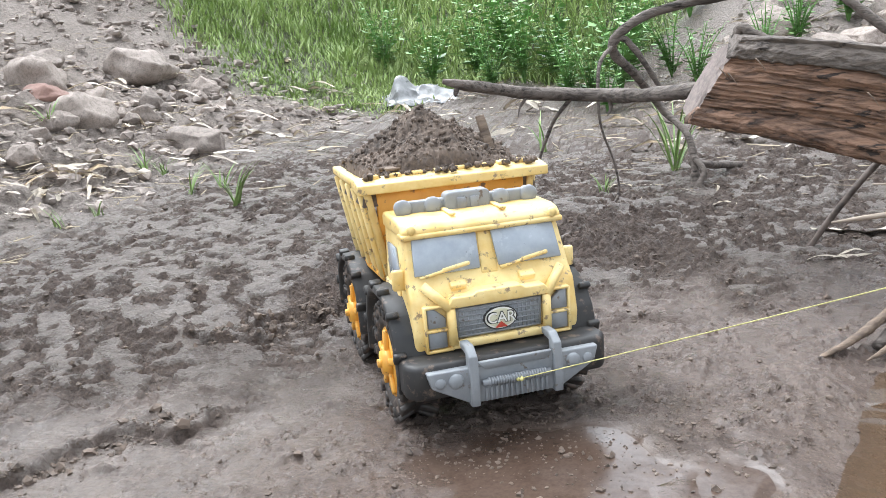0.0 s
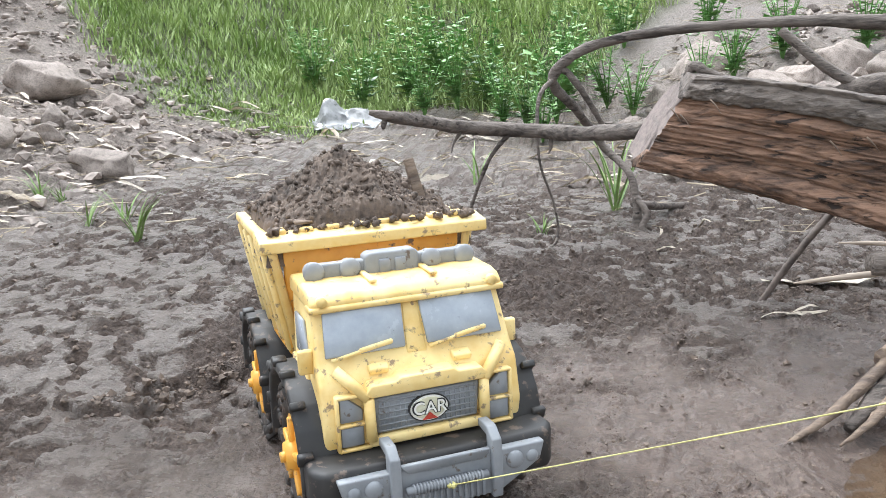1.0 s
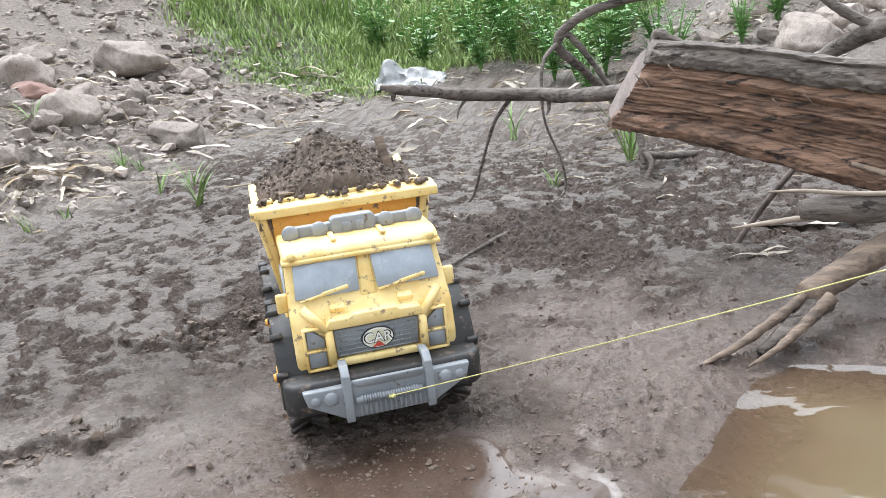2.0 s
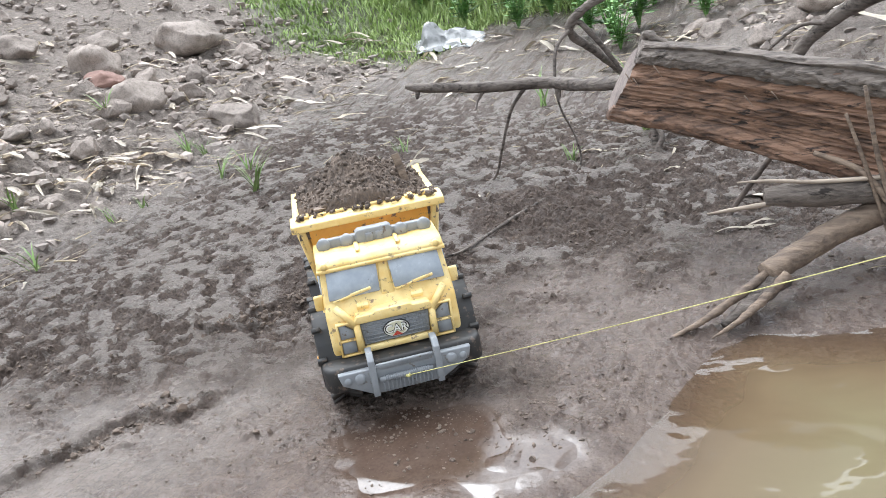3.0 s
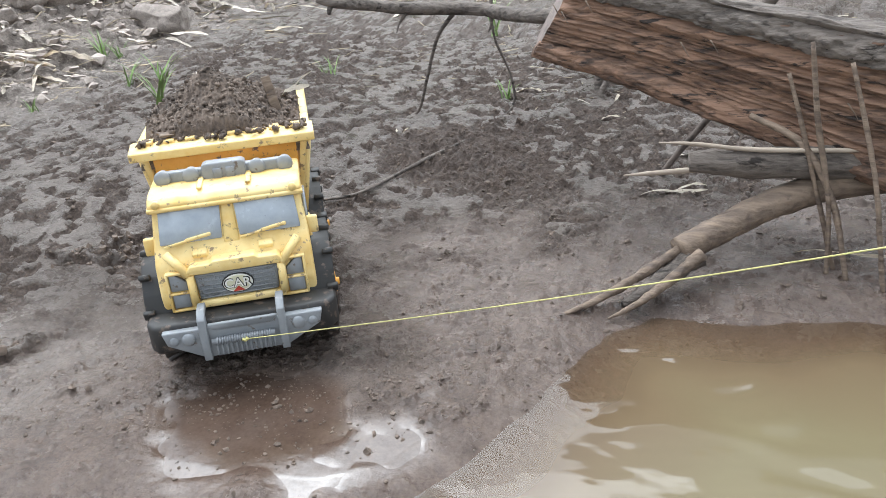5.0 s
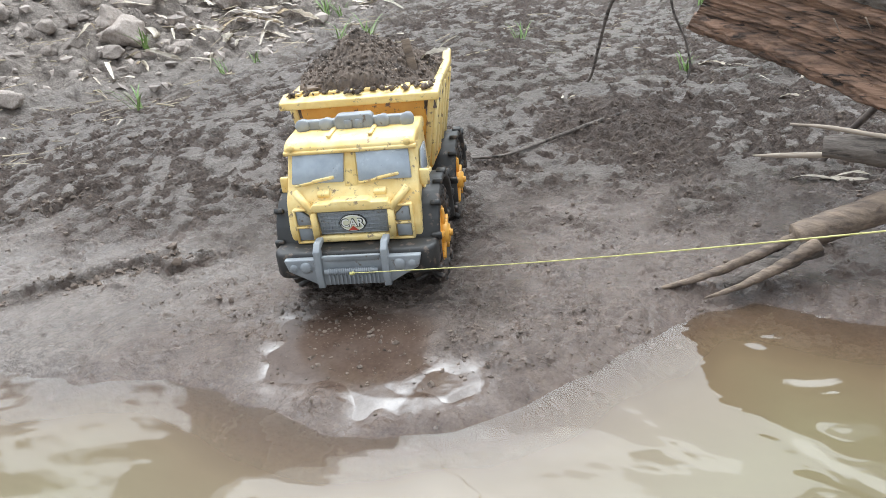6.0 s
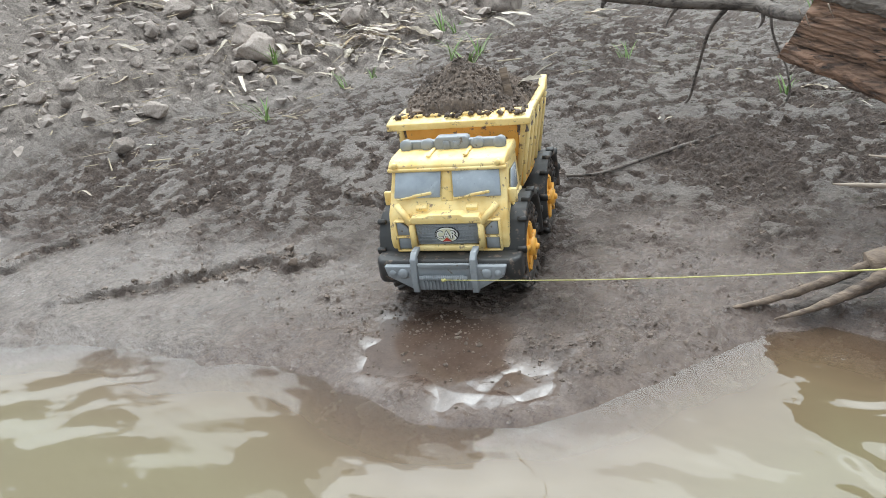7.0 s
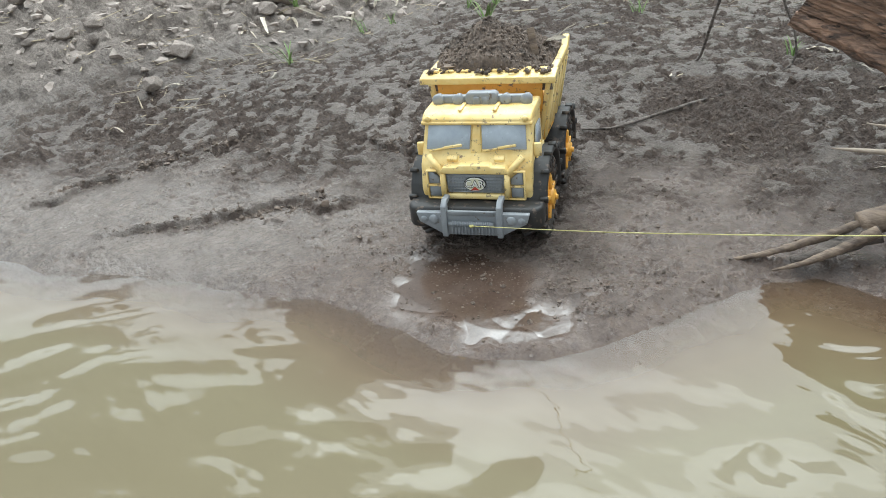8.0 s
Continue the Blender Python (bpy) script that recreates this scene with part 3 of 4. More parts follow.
        part("cab_door", bm, yellow, cab)
    # grille with a mesh of little bars and the oval badge
    bm = bmesh.new()
    prism(bm, [(-.042, .0975), (.042, .0975), (.044, .1265), (-.044, .1265)], 1, .0215, .028, .001, 1)
    for k in range(6):
        box(bm, (0, .0212, .0995 + .0048 * k), (.082, .0016, .0013), None, 0)
    for k in range(20):
        box(bm, (-.040 + .0042 * k, .0212, .112), (.0011, .0014, .026), None, 0)
    grille = part("grille", bm, grey_plastic, cab)
    for r, h, mat, name in ((1, .0026, label_black, "badge_rim"), (.92, .0032, label_white, "badge_ring"), (.80, .0037, label_yellow, "badge_field")):
        bm = bmesh.new()
        bmesh.ops.create_cone(bm, cap_ends=True, segments=36, radius1=1, radius2=1, depth=1,
                              matrix=Matrix.Translation((0, .0215 - h / 2, .1125)) @ Matrix.Diagonal((.0170 * r, h, .0112 * r, 1)) @ Matrix.Rotation(radians(90), 4, "X"))
        part(name, bm, mat, grille, smooth=False)
    bm = bmesh.new()
    prism(bm, [(-.0062, .1036), (.0062, .1036), (0, .1092)], 1, .0168, .0180, 0)
    part("badge_wedge", bm, label_red, grille, smooth=False)
    for size, back, mat in ((.0150, .0166, label_black), (.0140, .0160, label_white)):
        curve = bpy.data.curves.new("lettering", "FONT")
        curve.body, curve.size, curve.align_x, curve.align_y, curve.extrude, curve.offset = "CAR", size, "CENTER", "CENTER", .0002, (.0006 if mat is label_black else .0001)
        draft = new("lettering_draft", curve)
        me = bpy.data.meshes.new_from_object(draft.evaluated_get(bpy.context.evaluated_depsgraph_get()))
        bpy.data.objects.remove(draft)
        me.materials.clear()
        me.materials.append(mat)
        word = new("lettering", me)
        word.parent, word.matrix_basis = grille, pose(0, back, .1132, 90)
    # bumper: a black beam, the grey plate with posts, lamps and winch
    bm = bmesh.new()
    prism(bm, [(-.101, .040), (-.101, .006), (-.092, -.006), (.092, -.006), (.101, .006), (.101, .040)], 2, .052, .086, .005, 3)
    beam = part("bumper", bm, black_plastic, t)
    bm = bmesh.new()
    prism(bm, [(-.084, .081), (-.080, .066), (-.044, .046), (.044, .046), (.080, .066), (.084, .081)], 1, -.014, -.004, .0015, 2)
    for k in range(13):
        box(bm, (-.030 + .005 * k, -.0145, .0535), (.0024, .003, .013), None, .0005, 1)
    prism(bm, [(-.036, .0835), (-.030, .078), (.030, .078), (.036, .0835), (.036, .0855), (-.036, .0855)], 1, -.0165, -.012, .0008, 1)
    plate = part("bumper_plate", bm, grey_plastic, beam, "grey plastic bumper plate with ribs")
    for s in (-1, 1):
        bm = bmesh.new()
        prism(bm, [(-.018, .044), (-.020, .060), (-.018, .092), (-.008, .100), (.010, .100), (.010, .094), (-.006, .092), (-.008, .044)], 0, s * .041 - .0042, s * .041 + .0042, .0012, 2)
        part("bumper_post", bm, grey_plastic, beam)
        for x, r in ((.0575, .0075), (.0725, .0052)):
            bm = bmesh.new()
            bmesh.ops.create_uvsphere(bm, u_segments=16, v_segments=8, radius=1, matrix=Matrix.Translation((s * x, -.0138, .0705)) @ Matrix.Diagonal((r, r * .55, r, 1)))
            part("fog_lamp", bm, grey_plastic, beam)
    bm = bmesh.new()
    rod(bm, (-.034, -.019, .0665), (.032, -.019, .0665), .0030, None, 12)
    for k in range(22):
        rod(bm, (-.028 + .0026 * k - .0007, -.019, .0665), (-.028 + .0026 * k + .0007, -.019, .0665), .0042, None, 12)
    part("winch", bm, grey_plastic, beam, "grey plastic winch roll")
    # lights on the roof
    bm = bmesh.new()
    box(bm, (0, .105, .2125), (.144, .010, .013), None, .002, 2)
    bar = part("light_bar", bm, grey_plastic, cab)
    bm = bmesh.new()
    prism(bm, [(-.024, .204), (.024, .204), (.024, .2215), (.020, .2245), (-.020, .2245), (-.024, .2215)], 1, .096, .112, .002, 2)
    for x in (-.007, .007):
        box(bm, (x, .0955, .2125), (.010, .003, .012), None, .001, 1)
    part("beacon_box", bm, grey_plastic, bar)
    for x in (-.067, -.036, .036, .067):
        bm = bmesh.new()
        bmesh.ops.create_uvsphere(bm, u_segments=18, v_segments=10, radius=1, matrix=Matrix.Translation((x, .099, .2130)) @ Matrix.Diagonal((.0092, .0050, .0092, 1)))
        rod(bm, (x, .099, .2130), (x, .110, .2130), .0084, .0072, 18)
        part("roof_lamp", bm, grey_plastic, bar)
    # chassis, fenders and wheels
    bm = bmesh.new()
    box(bm, (0, .19, .070), (.090, .330, .034), None, .004, 2)
    box(bm, (0, .22, .100), (.110, .200, .030), None, .004, 2)
    for y in (.098, .290):
        rod(bm, (-.085, y, .058), (.085, y, .058), .007, None, 10)
    part("chassis", bm, black_plastic, t)
    for y, top in ((.098, .138), (.290, .132)):
        for s in (-1, 1):
            truck_fender(t, s * .079, y, top)
            truck_wheel(t, s * .079, y)
    # dump body: sloped sides with ribs, a lip over the cab and raised tail corners
    bm = bmesh.new()
    for s in (-1, 1):
        prism(bm, [(s * .078, .126), (s * .096, .226), (s * .101, .228), (s * .101, .237), (s * .090, .237), (s * .088, .226), (s * .071, .130)], 1, .150, .318, .0015, 1)
    part("dump_sides", bm, yellow, t)
    bm = bmesh.new()
    prism(bm, [(.158, .126), (.148, .236), (.156, .236), (.166, .132), (.315, .128), (.336, .150), (.340, .146), (.317, .120)], 0, -.082, .082, .0015, 1)
    part("dump_floor", bm, orange, t, "orange plastic dump floor and front wall")
    bm = bmesh.new()
    prism(bm, [(.132, .2255), (.132, .2355), (.158, .2405), (.172, .2385), (.172, .232), (.150, .2255)], 0, -.1045, .1045, .0015, 2)
    part("dump_lip", bm, yellow, t)
    for k in range(8):
        bm = bmesh.new()
        box(bm, (-.084 + .024 * k, .157, .2405), (.012, .016, .0045), None, .001, 1)
        part("lip_stud", bm, yellow, t)
    for s in (-1, 1):
        for k in range(5):
            bm = bmesh.new()
            lean = Matrix.Rotation(radians(-s * -10.2), 4, "Y")
            box(bm, (s * .0895, .162 + .037 * k, .178), (.006, .008, .098), lean, .0015, 1)
            part("side_rib", bm, yellow, t)
    bm = bmesh.new()
    prism(bm, [(.285, .232), (.320, .232), (.328, .245), (.323, .250), (.315, .247), (.300, .238)], 0, .101, .090, .0015, 2)
    part("tail_ear", bm, yellow, t)
    return t


TRUCK = pose(0.203, 0.433, 0.01, 0.3, 0, 29.5)
truck = dump_truck(TRUCK)


def soil_heap(m):
    bm = bmesh.new()
    n = 170
    grid = []
    for j in range(n + 1):
        row = []
        for i in range(n + 1):
            u, v = 2 * i / n - 1, 2 * j / n - 1
            x, y = u * .097, .241 + v * .090
            r = math.hypot(u * .98 + .06, v * .98 + .1)
            h = .236 + .062 * max(0, 1 - r) ** .75 * (1 + .25 * noise.noise(Vector((u * 1.6, v * 1.6, 2))))
            edge = min(1, (1 - max(abs(u), abs(v))) * 14)
            p = Vector((x * 40, y * 40, 3))
            rough = .007 * noise.fractal(p, .8, 2.1, 6) + .006 * (.3 - abs(noise.noise(p * 4))) + .0075 * (.3 - abs(noise.noise(p * 11)))
            x, y = x + .0012 * noise.noise(p * 9), y + .0012 * noise.noise(p * 9 + Vector((7, 0, 0)))
            row.append(bm.verts.new((x, y, (h + rough) * edge + .210 * (1 - edge))))
        grid.append(row)
    for j in range(n):
        for i in range(n):
            bm.faces.new((grid[j][i], grid[j][i + 1], grid[j + 1][i + 1], grid[j + 1][i]))
    rng = random.Random(5)
    heights = [[w.co.z for w in row] for row in grid]
    for k in range(1300):
        i, j = rng.randrange(4, n - 4), rng.randrange(4, n - 4)
        size = rng.choice((.0007, .0009, .0012, .0012, .0016, .0016, .0022, .0034))
        at = Vector((grid[j][i].co.x, grid[j][i].co.y, heights[j][i] + size * .3))
        got = bmesh.ops.create_icosphere(bm, subdivisions=1, radius=size, matrix=Matrix.Translation(at))
        for w in got["verts"]:
            w.co += Vector((rng.uniform(-1, 1), rng.uniform(-1, 1), rng.uniform(-1, .6))) * size * .55
    for s in range(170):
        x, y = rng.uniform(-.096, .096), rng.uniform(.140, .170)
        size = rng.choice((.0010, .0016, .0024, .0034))
        got = bmesh.ops.create_icosphere(bm, subdivisions=1, radius=size, matrix=Matrix.Translation((x, y, .241 + size * .4)))
        for w in got["verts"]:
            w.co += Vector((rng.uniform(-1, 1), rng.uniform(-1, 1), rng.uniform(-1, .4))) * size * .75
    ob = part("soil_heap", bm, soil, None, smooth=True)
    tagged(ob, "heap of dark crumbly soil filling the truck's dump body", "soil", kind="stuff")
    ob.matrix_world = m


soil_heap(TRUCK)
# ---- driftwood: the split log, branches, roots and sticks ----
def split_log():
    log = empty_at("driftwood_log", pose(.42, 1.04, 0), "weathered driftwood log, sawn end, split brown face and torn bark", "log")
    inv = Matrix.Translation((-.42, -1.04, 0))
    line = smooth_line([(0.424, 1.026, 0.306, .060), (0.565, 0.976, 0.278, .064), (0.714, 0.927, 0.241, .070), (0.882, 0.874, 0.201, .082), (1.100, 0.805, 0.159, .100), (1.398, 0.712, 0.111, .125)], 12)
    # cross-section: flat split face towards the water, rounded bark behind and on top
    sides = 96
    for kind in ("face", "bark"):
        bm, rings = bmesh.new(), []
        for k, q in enumerate(line):
            way = Vector((line[min(k + 1, len(line) - 1)][:3] - line[max(k - 1, 0)][:3]).tolist()).normalized()
            back = Vector((0, 0, 1)).cross(way).normalized()
            up = way.cross(back)
            if k == 0:
                cut = way
            ring = []
            span = range(sides + 1)
            for s in span:
                f = s / sides
                if kind == "face":
                    a = -.98 + 1.98 * f
                    u, v = -.50 - .16 * math.cos(a * 1.5), a
                    grain = noise.fractal(Vector((k * .10, v * 5.5 + .8 * noise.noise(Vector((k * .11, v * 2, 3))), 1)), .55, 2.3, 8)
                    u += .10 * grain + .13 * abs(noise.noise(Vector((k * .045, v * 13 + .6 * noise.noise(Vector((k * .2, 1, v))), 7)))) + .05 * noise.noise(Vector((k * .5, v * 22, 4)))
                    if v < -.45:
                        u += .25 * (v + .45)
                else:
                    a = radians(118 - 236 * f)
                    u, v = .50 * math.cos(a) * 1.1 + .0, math.sin(a) * 1.02
                    if v > .80 or v < -.80:
                        u -= .45 * (abs(v) - .80) / .2
                    ridge = noise.fractal(Vector((k * .16, f * 9, 2)), .8, 2.1, 5)
                    u, v = u * (1 + .10 * ridge), v * (1 + .08 * ridge) + (.10 if f < .2 else 0)
                # the sawn end leans: its top reaches further along the log
                slant = (.026 * v - .61 * u * float(q[3])) * max(0, 1 - k / 9)
                ring.append(bm.verts.new(Vector(q[:3].tolist()) + float(q[3]) * (u * back + v * up) + way * slant))
            rings.append(ring)
        for one, two in zip(rings, rings[1:]):
            for s in range(sides):
                bm.faces.new((one[s], one[s + 1], two[s + 1], two[s]))
        if kind == "face":
            end_face = [v.co.copy() for v in rings[0]]
            tail_face = [v.co.copy() for v in rings[-1]]
        else:
            end_face += [v.co.copy() for v in rings[0]]
            tail_face += [v.co.copy() for v in rings[-1]]
        bmesh.ops.transform(bm, matrix=inv, verts=bm.verts)
        bmesh.ops.recalc_face_normals(bm, faces=bm.faces)
        part("split_face" if kind == "face" else "bark", bm, wood_face if kind == "face" else bark, log, "split reddish-brown wood" if kind == "face" else "torn grey bark")
    for name, points, mat in (("sawn_end", end_face, wood_cut), ("root_end", tail_face, wood_face)):
        bm = bmesh.new()
        mid = sum(points, Vector()) / len(points)
        hub = bm.verts.new(mid)
        rim = [bm.verts.new(p) for p in points]
        for k in range(len(rim)):
            bm.faces.new((hub, rim[k - 1], rim[k]))
        bmesh.ops.transform(bm, matrix=inv, verts=bm.verts)
        part(name, bm, mat, log, smooth=False)
    # a torn strip of bark standing at the sawn end and the ledge of bark along the upper edge
    bm = limb([(0.460, 1.016, 0.360, .004), (0.471, 1.008, 0.376, .007), (0.487, 0.999, 0.368, .006), (0.508, 0.990, 0.358, .003)], 7, .4, 3, 5)
    bmesh.ops.transform(bm, matrix=inv, verts=bm.verts)
    part("bark_strip", bm, bark, log)
    # grey bark left along the upper edge and a torn lip along the lower edge, both proud of the face
    dense = smooth_line([tuple(float(c) for c in q) for q in line[::12]], 44)
    for name, path, seed in (("bark_plate", [(-.50, .60), (-.66, .63), (-.70, .74), (-.68, .88), (-.58, 1.02), (-.38, 1.13), (-.10, 1.17), (.1, 1.1)], 3),
                             ("bark_lip", [(-.60, -.60), (-.70, -.63), (-.76, -.76), (-.77, -.90), (-.68, -1.03), (-.50, -1.08), (-.3, -1.0)], 8)):
        bm, rings, fill = bmesh.new(), [], 4
        for k, q in enumerate(dense):
            way = Vector((dense[min(k + 1, len(dense) - 1)][:3] - dense[max(k - 1, 0)][:3]).tolist()).normalized()
            back = Vector((0, 0, 1)).cross(way).normalized()
            up = way.cross(back)
            ring = []
            for s in range((len(path) - 1) * fill + 1):
                i, f = min(s // fill, len(path) - 2), s / fill - min(s // fill, len(path) - 2)
                u, v = (path[i][j] * (1 - f) + path[i + 1][j] * f for j in (0, 1))
                torn = noise.fractal(Vector((k * .06, seed, 1)), .7, 2.2, 5)
                v += .11 * torn * max(0, 1 - s / 9)
                scale = noise.fractal(Vector((k * .09, s * .22, seed)), .7, 2.1, 6)
                u -= .045 * scale + .03 * max(0, noise.noise(Vector((k * .35, s * .5, seed)))) - .02
                u -= .05 * noise.fractal(Vector((k * (.30 if seed == 3 else .07), v * 16, seed)), .7, 2.2, 4)
                slant = (.026 * v - .61 * u * float(q[3])) * max(0, 1 - k / 33)
                ring.append(bm.verts.new(Vector(q[:3].tolist()) + float(q[3]) * (u * back + v * up * (1 + .03 * scale)) + way * (slant - .003)))
            rings.append(ring)
        for one, two in zip(rings, rings[1:]):
            for s in range(len(one) - 1):
                bm.faces.new((one[s], one[s + 1], two[s + 1], two[s]))
        bm.faces.new(rings[0])
        bmesh.ops.transform(bm, matrix=inv, verts=bm.verts)
        bmesh.ops.recalc_face_normals(bm, faces=bm.faces)
        part(name, bm, bark if seed == 3 else wood_face, log, "grey rugged bark" if seed == 3 else "torn lower edge of the split face")
    rng = random.Random(9)
    for k in range(6):
        q = line[int(rng.uniform(.05, .6) * len(line))]
        at = Vector(q[:3].tolist()) + Vector((-.022, -.050, rng.uniform(.0, .8) * float(q[3])))
        bm = limb([(*at, .0011), (*(at + Vector((.006, -.006, -.008))), .0008), (*(at + Vector((.012, -.008, -.018))), .0003)], 5, .2, k, 4)
        bmesh.ops.transform(bm, matrix=inv, verts=bm.verts)
        part("splinter", bm, root_wood, log)

split_log()


def branch(name, label, points, mat, twigs=(), sides=10, rough=.15, seed=0, category="branch"):
    x, y = points[0][:2]
    inv = Matrix.Translation((-x, -y, 0))
    top = empty_at(name, pose(x, y, 0), label, category)
    for part_name, pts, sd in [("stem", points, seed), *[("twig", tw, seed + 1 + k) for k, tw in enumerate(twigs)]]:
        bm = limb(pts, sides if part_name == "stem" else 7, rough, sd)
        bmesh.ops.transform(bm, matrix=inv, verts=bm.verts)
        part(part_name, bm, mat, top)
    return top


branch("dead_branch", "grey dead branch with a broken tip, held up beside the log",
       [(0.010, 1.066, 0.332, .004), (0.042, 1.082, 0.323, .0085), (0.142, 1.162, 0.299, .011), (0.245, 1.218, 0.285, .0125), (0.327, 1.160, 0.282, .012), (0.440, 1.081, 0.288, .013), (0.561, 1.030, 0.286, .014)], bark,
       [[(0.031, 1.077, 0.319, .005), (0.029, 1.071, 0.310, .004), (0.031, 1.071, 0.306, .002)], [(0.138, 1.157, 0.296, .004), (0.125, 1.145, 0.276, .002), (0.122, 1.135, 0.261, .001)],
        [(0.275, 1.205, 0.279, .004), (0.276, 1.200, 0.260, .003), (0.271, 1.194, 0.248, .001)], [(0.212, 1.201, 0.287, .0045), (0.174, 1.201, 0.241, .0035), (0.138, 1.220, 0.159, .003), (0.110, 1.235, 0.096, .0028), (0.064, 1.250, 0.065, .003)]], seed=11)
branch("arched_branch", "dark arched branch rising from a rotten root stump",
       [(0.425, 1.398, 0.045, 0.0150), (0.430, 1.415, 0.105, .0085), (0.418, 1.440, 0.180, .0065), (0.368, 1.494, 0.236, .0075), (0.322, 1.425, 0.304, .0085), (0.277, 1.371, 0.366, .0092), (0.331, 1.362, 0.414, .0088), (0.434, 1.360, 0.436, .0088), (0.601, 1.353, 0.443, .0088), (0.826, 1.330, 0.432, 0.0115), (1.169, 1.284, 0.383, 0.013), (1.458, 1.228, 0.163, 0.0144), (1.550, 1.197, -0.033, 0.0144)], bark,
       [[(0.280, 1.366, 0.371, .006), (0.298, 1.363, 0.381, .006), (0.328, 1.369, 0.345, .006), (0.363, 1.388, 0.285, .005), (0.376, 1.398, 0.255, .004)],
        [(0.284, 1.376, 0.371, .005), (0.256, 1.324, 0.340, .004), (0.251, 1.292, 0.283, .003), (0.255, 1.290, 0.220, .0025), (0.277, 1.308, 0.146, .0022), (0.281, 1.296, 0.088, .0024), (0.244, 1.194, 0.065, .003), (0.186, 1.053, 0.059, .0032), (0.146, 0.937, 0.055, .003), (0.121, 0.887, 0.053, .0028), (0.079, 0.864, 0.052, .002)],
        [(0.428, 1.420, 0.140, .006), (0.446, 1.400, 0.112, .006), (0.438, 1.390, 0.085, .007), (0.462, 1.380, 0.062, .006)],
        [(0.424, 1.430, 0.128, .008), (0.480, 1.500, 0.110, .008), (0.545, 1.600, 0.095, .007), (0.560, 1.625, 0.090, .005)]], seed=21, rough=.22)
hollow = branch("hollow_branch", "half-buried hollow branch split open at its tip",
                [(0.633, 0.728, 0.061, .017), (0.672, 0.760, 0.074, .018), (0.727, 0.804, 0.091, .019), (0.793, 0.844, 0.106, .020), (0.870, 0.865, 0.118, .022), (0.968, 0.857, 0.122, .024), (1.117, 0.819, 0.114, .028)], root_wood, seed=31, rough=.07)
# a dark limb added between the prongs stands for the shaded hollow
for name, pts, mat, seed in (("long_prong", [(.648, .742, .068, .0080), (.600, .702, .046, .0065), (.550, .658, .026, .0050), (.493, .613, .012, .0012)], root_wood, 32),
                             ("short_prong", [(.660, .722, .062, .0085), (.628, .692, .040, .0065), (.595, .662, .022, .0045), (.560, .636, .010, .0012)], root_wood, 33),
                             ("rotten_core", [(.655, .735, .056, .0150), (.615, .698, .034, .0120), (.575, .662, .016, .0050)], bark, 34)):
    bm = limb(pts, 9, .22, seed, 8)
    bmesh.ops.transform(bm, matrix=hollow.matrix_world.inverted(), verts=bm.verts)
    part(name, bm, mat, hollow, "torn prong of the rotted-out end" if "prong" in name else "dark fill of the shaded hollow")
branch("splintered_branch", "broken grey branch with pale splintered end",
       [(0.637, 0.807, 0.149, .012), (0.680, 0.816, 0.147, .018), (0.746, 0.832, 0.142, .020), (0.842, 0.851, 0.139, .022), (0.949, 0.857, 0.137, .024), (1.147, 0.812, 0.133, .03)], bark, seed=41, rough=.10)
branch("pale_splinter", "pale torn splinter of the broken branch", [(0.600, 0.799, 0.176, .001), (0.643, 0.803, 0.174, .0025), (0.710, 0.813, 0.165, .003), (0.806, 0.831, 0.160, .003), (0.902, 0.844, 0.160, .003)], pale_wood, seed=43, category="splinter")
branch("pale_splinter", "pale torn splinter of the broken branch", [(0.556, 0.808, 0.128, .001), (0.592, 0.806, 0.133, .003), (0.646, 0.807, 0.139, .004)], pale_wood, seed=44, category="splinter")
for seed, pts in enumerate(([(0.807, 0.788, 0.005, .003), (0.801, 0.800, 0.105, .003), (0.781, 0.813, 0.203, .0035), (0.768, 0.824, 0.292, .0025)],
                            [(0.829, 0.774, 0.007, .003), (0.806, 0.801, 0.105, .004), (0.767, 0.830, 0.168, .0045), (0.707, 0.866, 0.193, .004)],
                            [(0.865, 0.747, 0.009, .003), (0.848, 0.770, 0.125, .003), (0.830, 0.792, 0.202, .003), (0.811, 0.813, 0.270, .0025)],
                            [(0.817, 0.803, 0.007, .003), (0.790, 0.814, 0.105, .003), (0.768, 0.826, 0.183, .003), (0.747, 0.847, 0.251, .0025)])):
    branch("bare_stick", "thin bare brown stick leaning on the driftwood", pts, root_wood, seed=60 + seed, category="stick", rough=.2)
branch("bare_stick", "straight bare stick stuck in the mud", [(0.570, 1.064, 0.020, .005), (0.619, 1.076, 0.088, .005), (0.679, 1.093, 0.158, .005), (0.748, 1.100, 0.224, .004)], twig_mat, seed=71, category="stick", rough=.15)
branch("dark_branch", "dark forked branch on the far bank", [(0.722, 1.896, 0.076, .012), (0.766, 1.884, 0.201, .016), (0.912, 1.801, 0.308, .022), (1.035, 1.732, 0.307, .026), (1.234, 1.624, 0.199, .03)], bark,
       [[(0.829, 1.852, 0.249, .006), (0.751, 1.846, 0.252, .005), (0.672, 1.838, 0.196, .004), (0.652, 1.825, 0.149, .003)], [(0.933, 1.793, 0.317, .014), (0.856, 1.800, 0.368, .012), (0.770, 1.816, 0.447, .01)]], seed=81)

# ---- the yellow cord tied to the bumper ----
o, d = TRUCK @ Vector((0, -.0235, .0660)), Vector((.886, -.279, .369))
bm = limb([(*(o + d * k + Vector((0, 0, -.010 * math.sin(math.pi * k / 1.1)))), .00055) for k in (0, .1, .25, .4, .6, .8, 1.0, 1.1)], 6, .1, 3, 10)
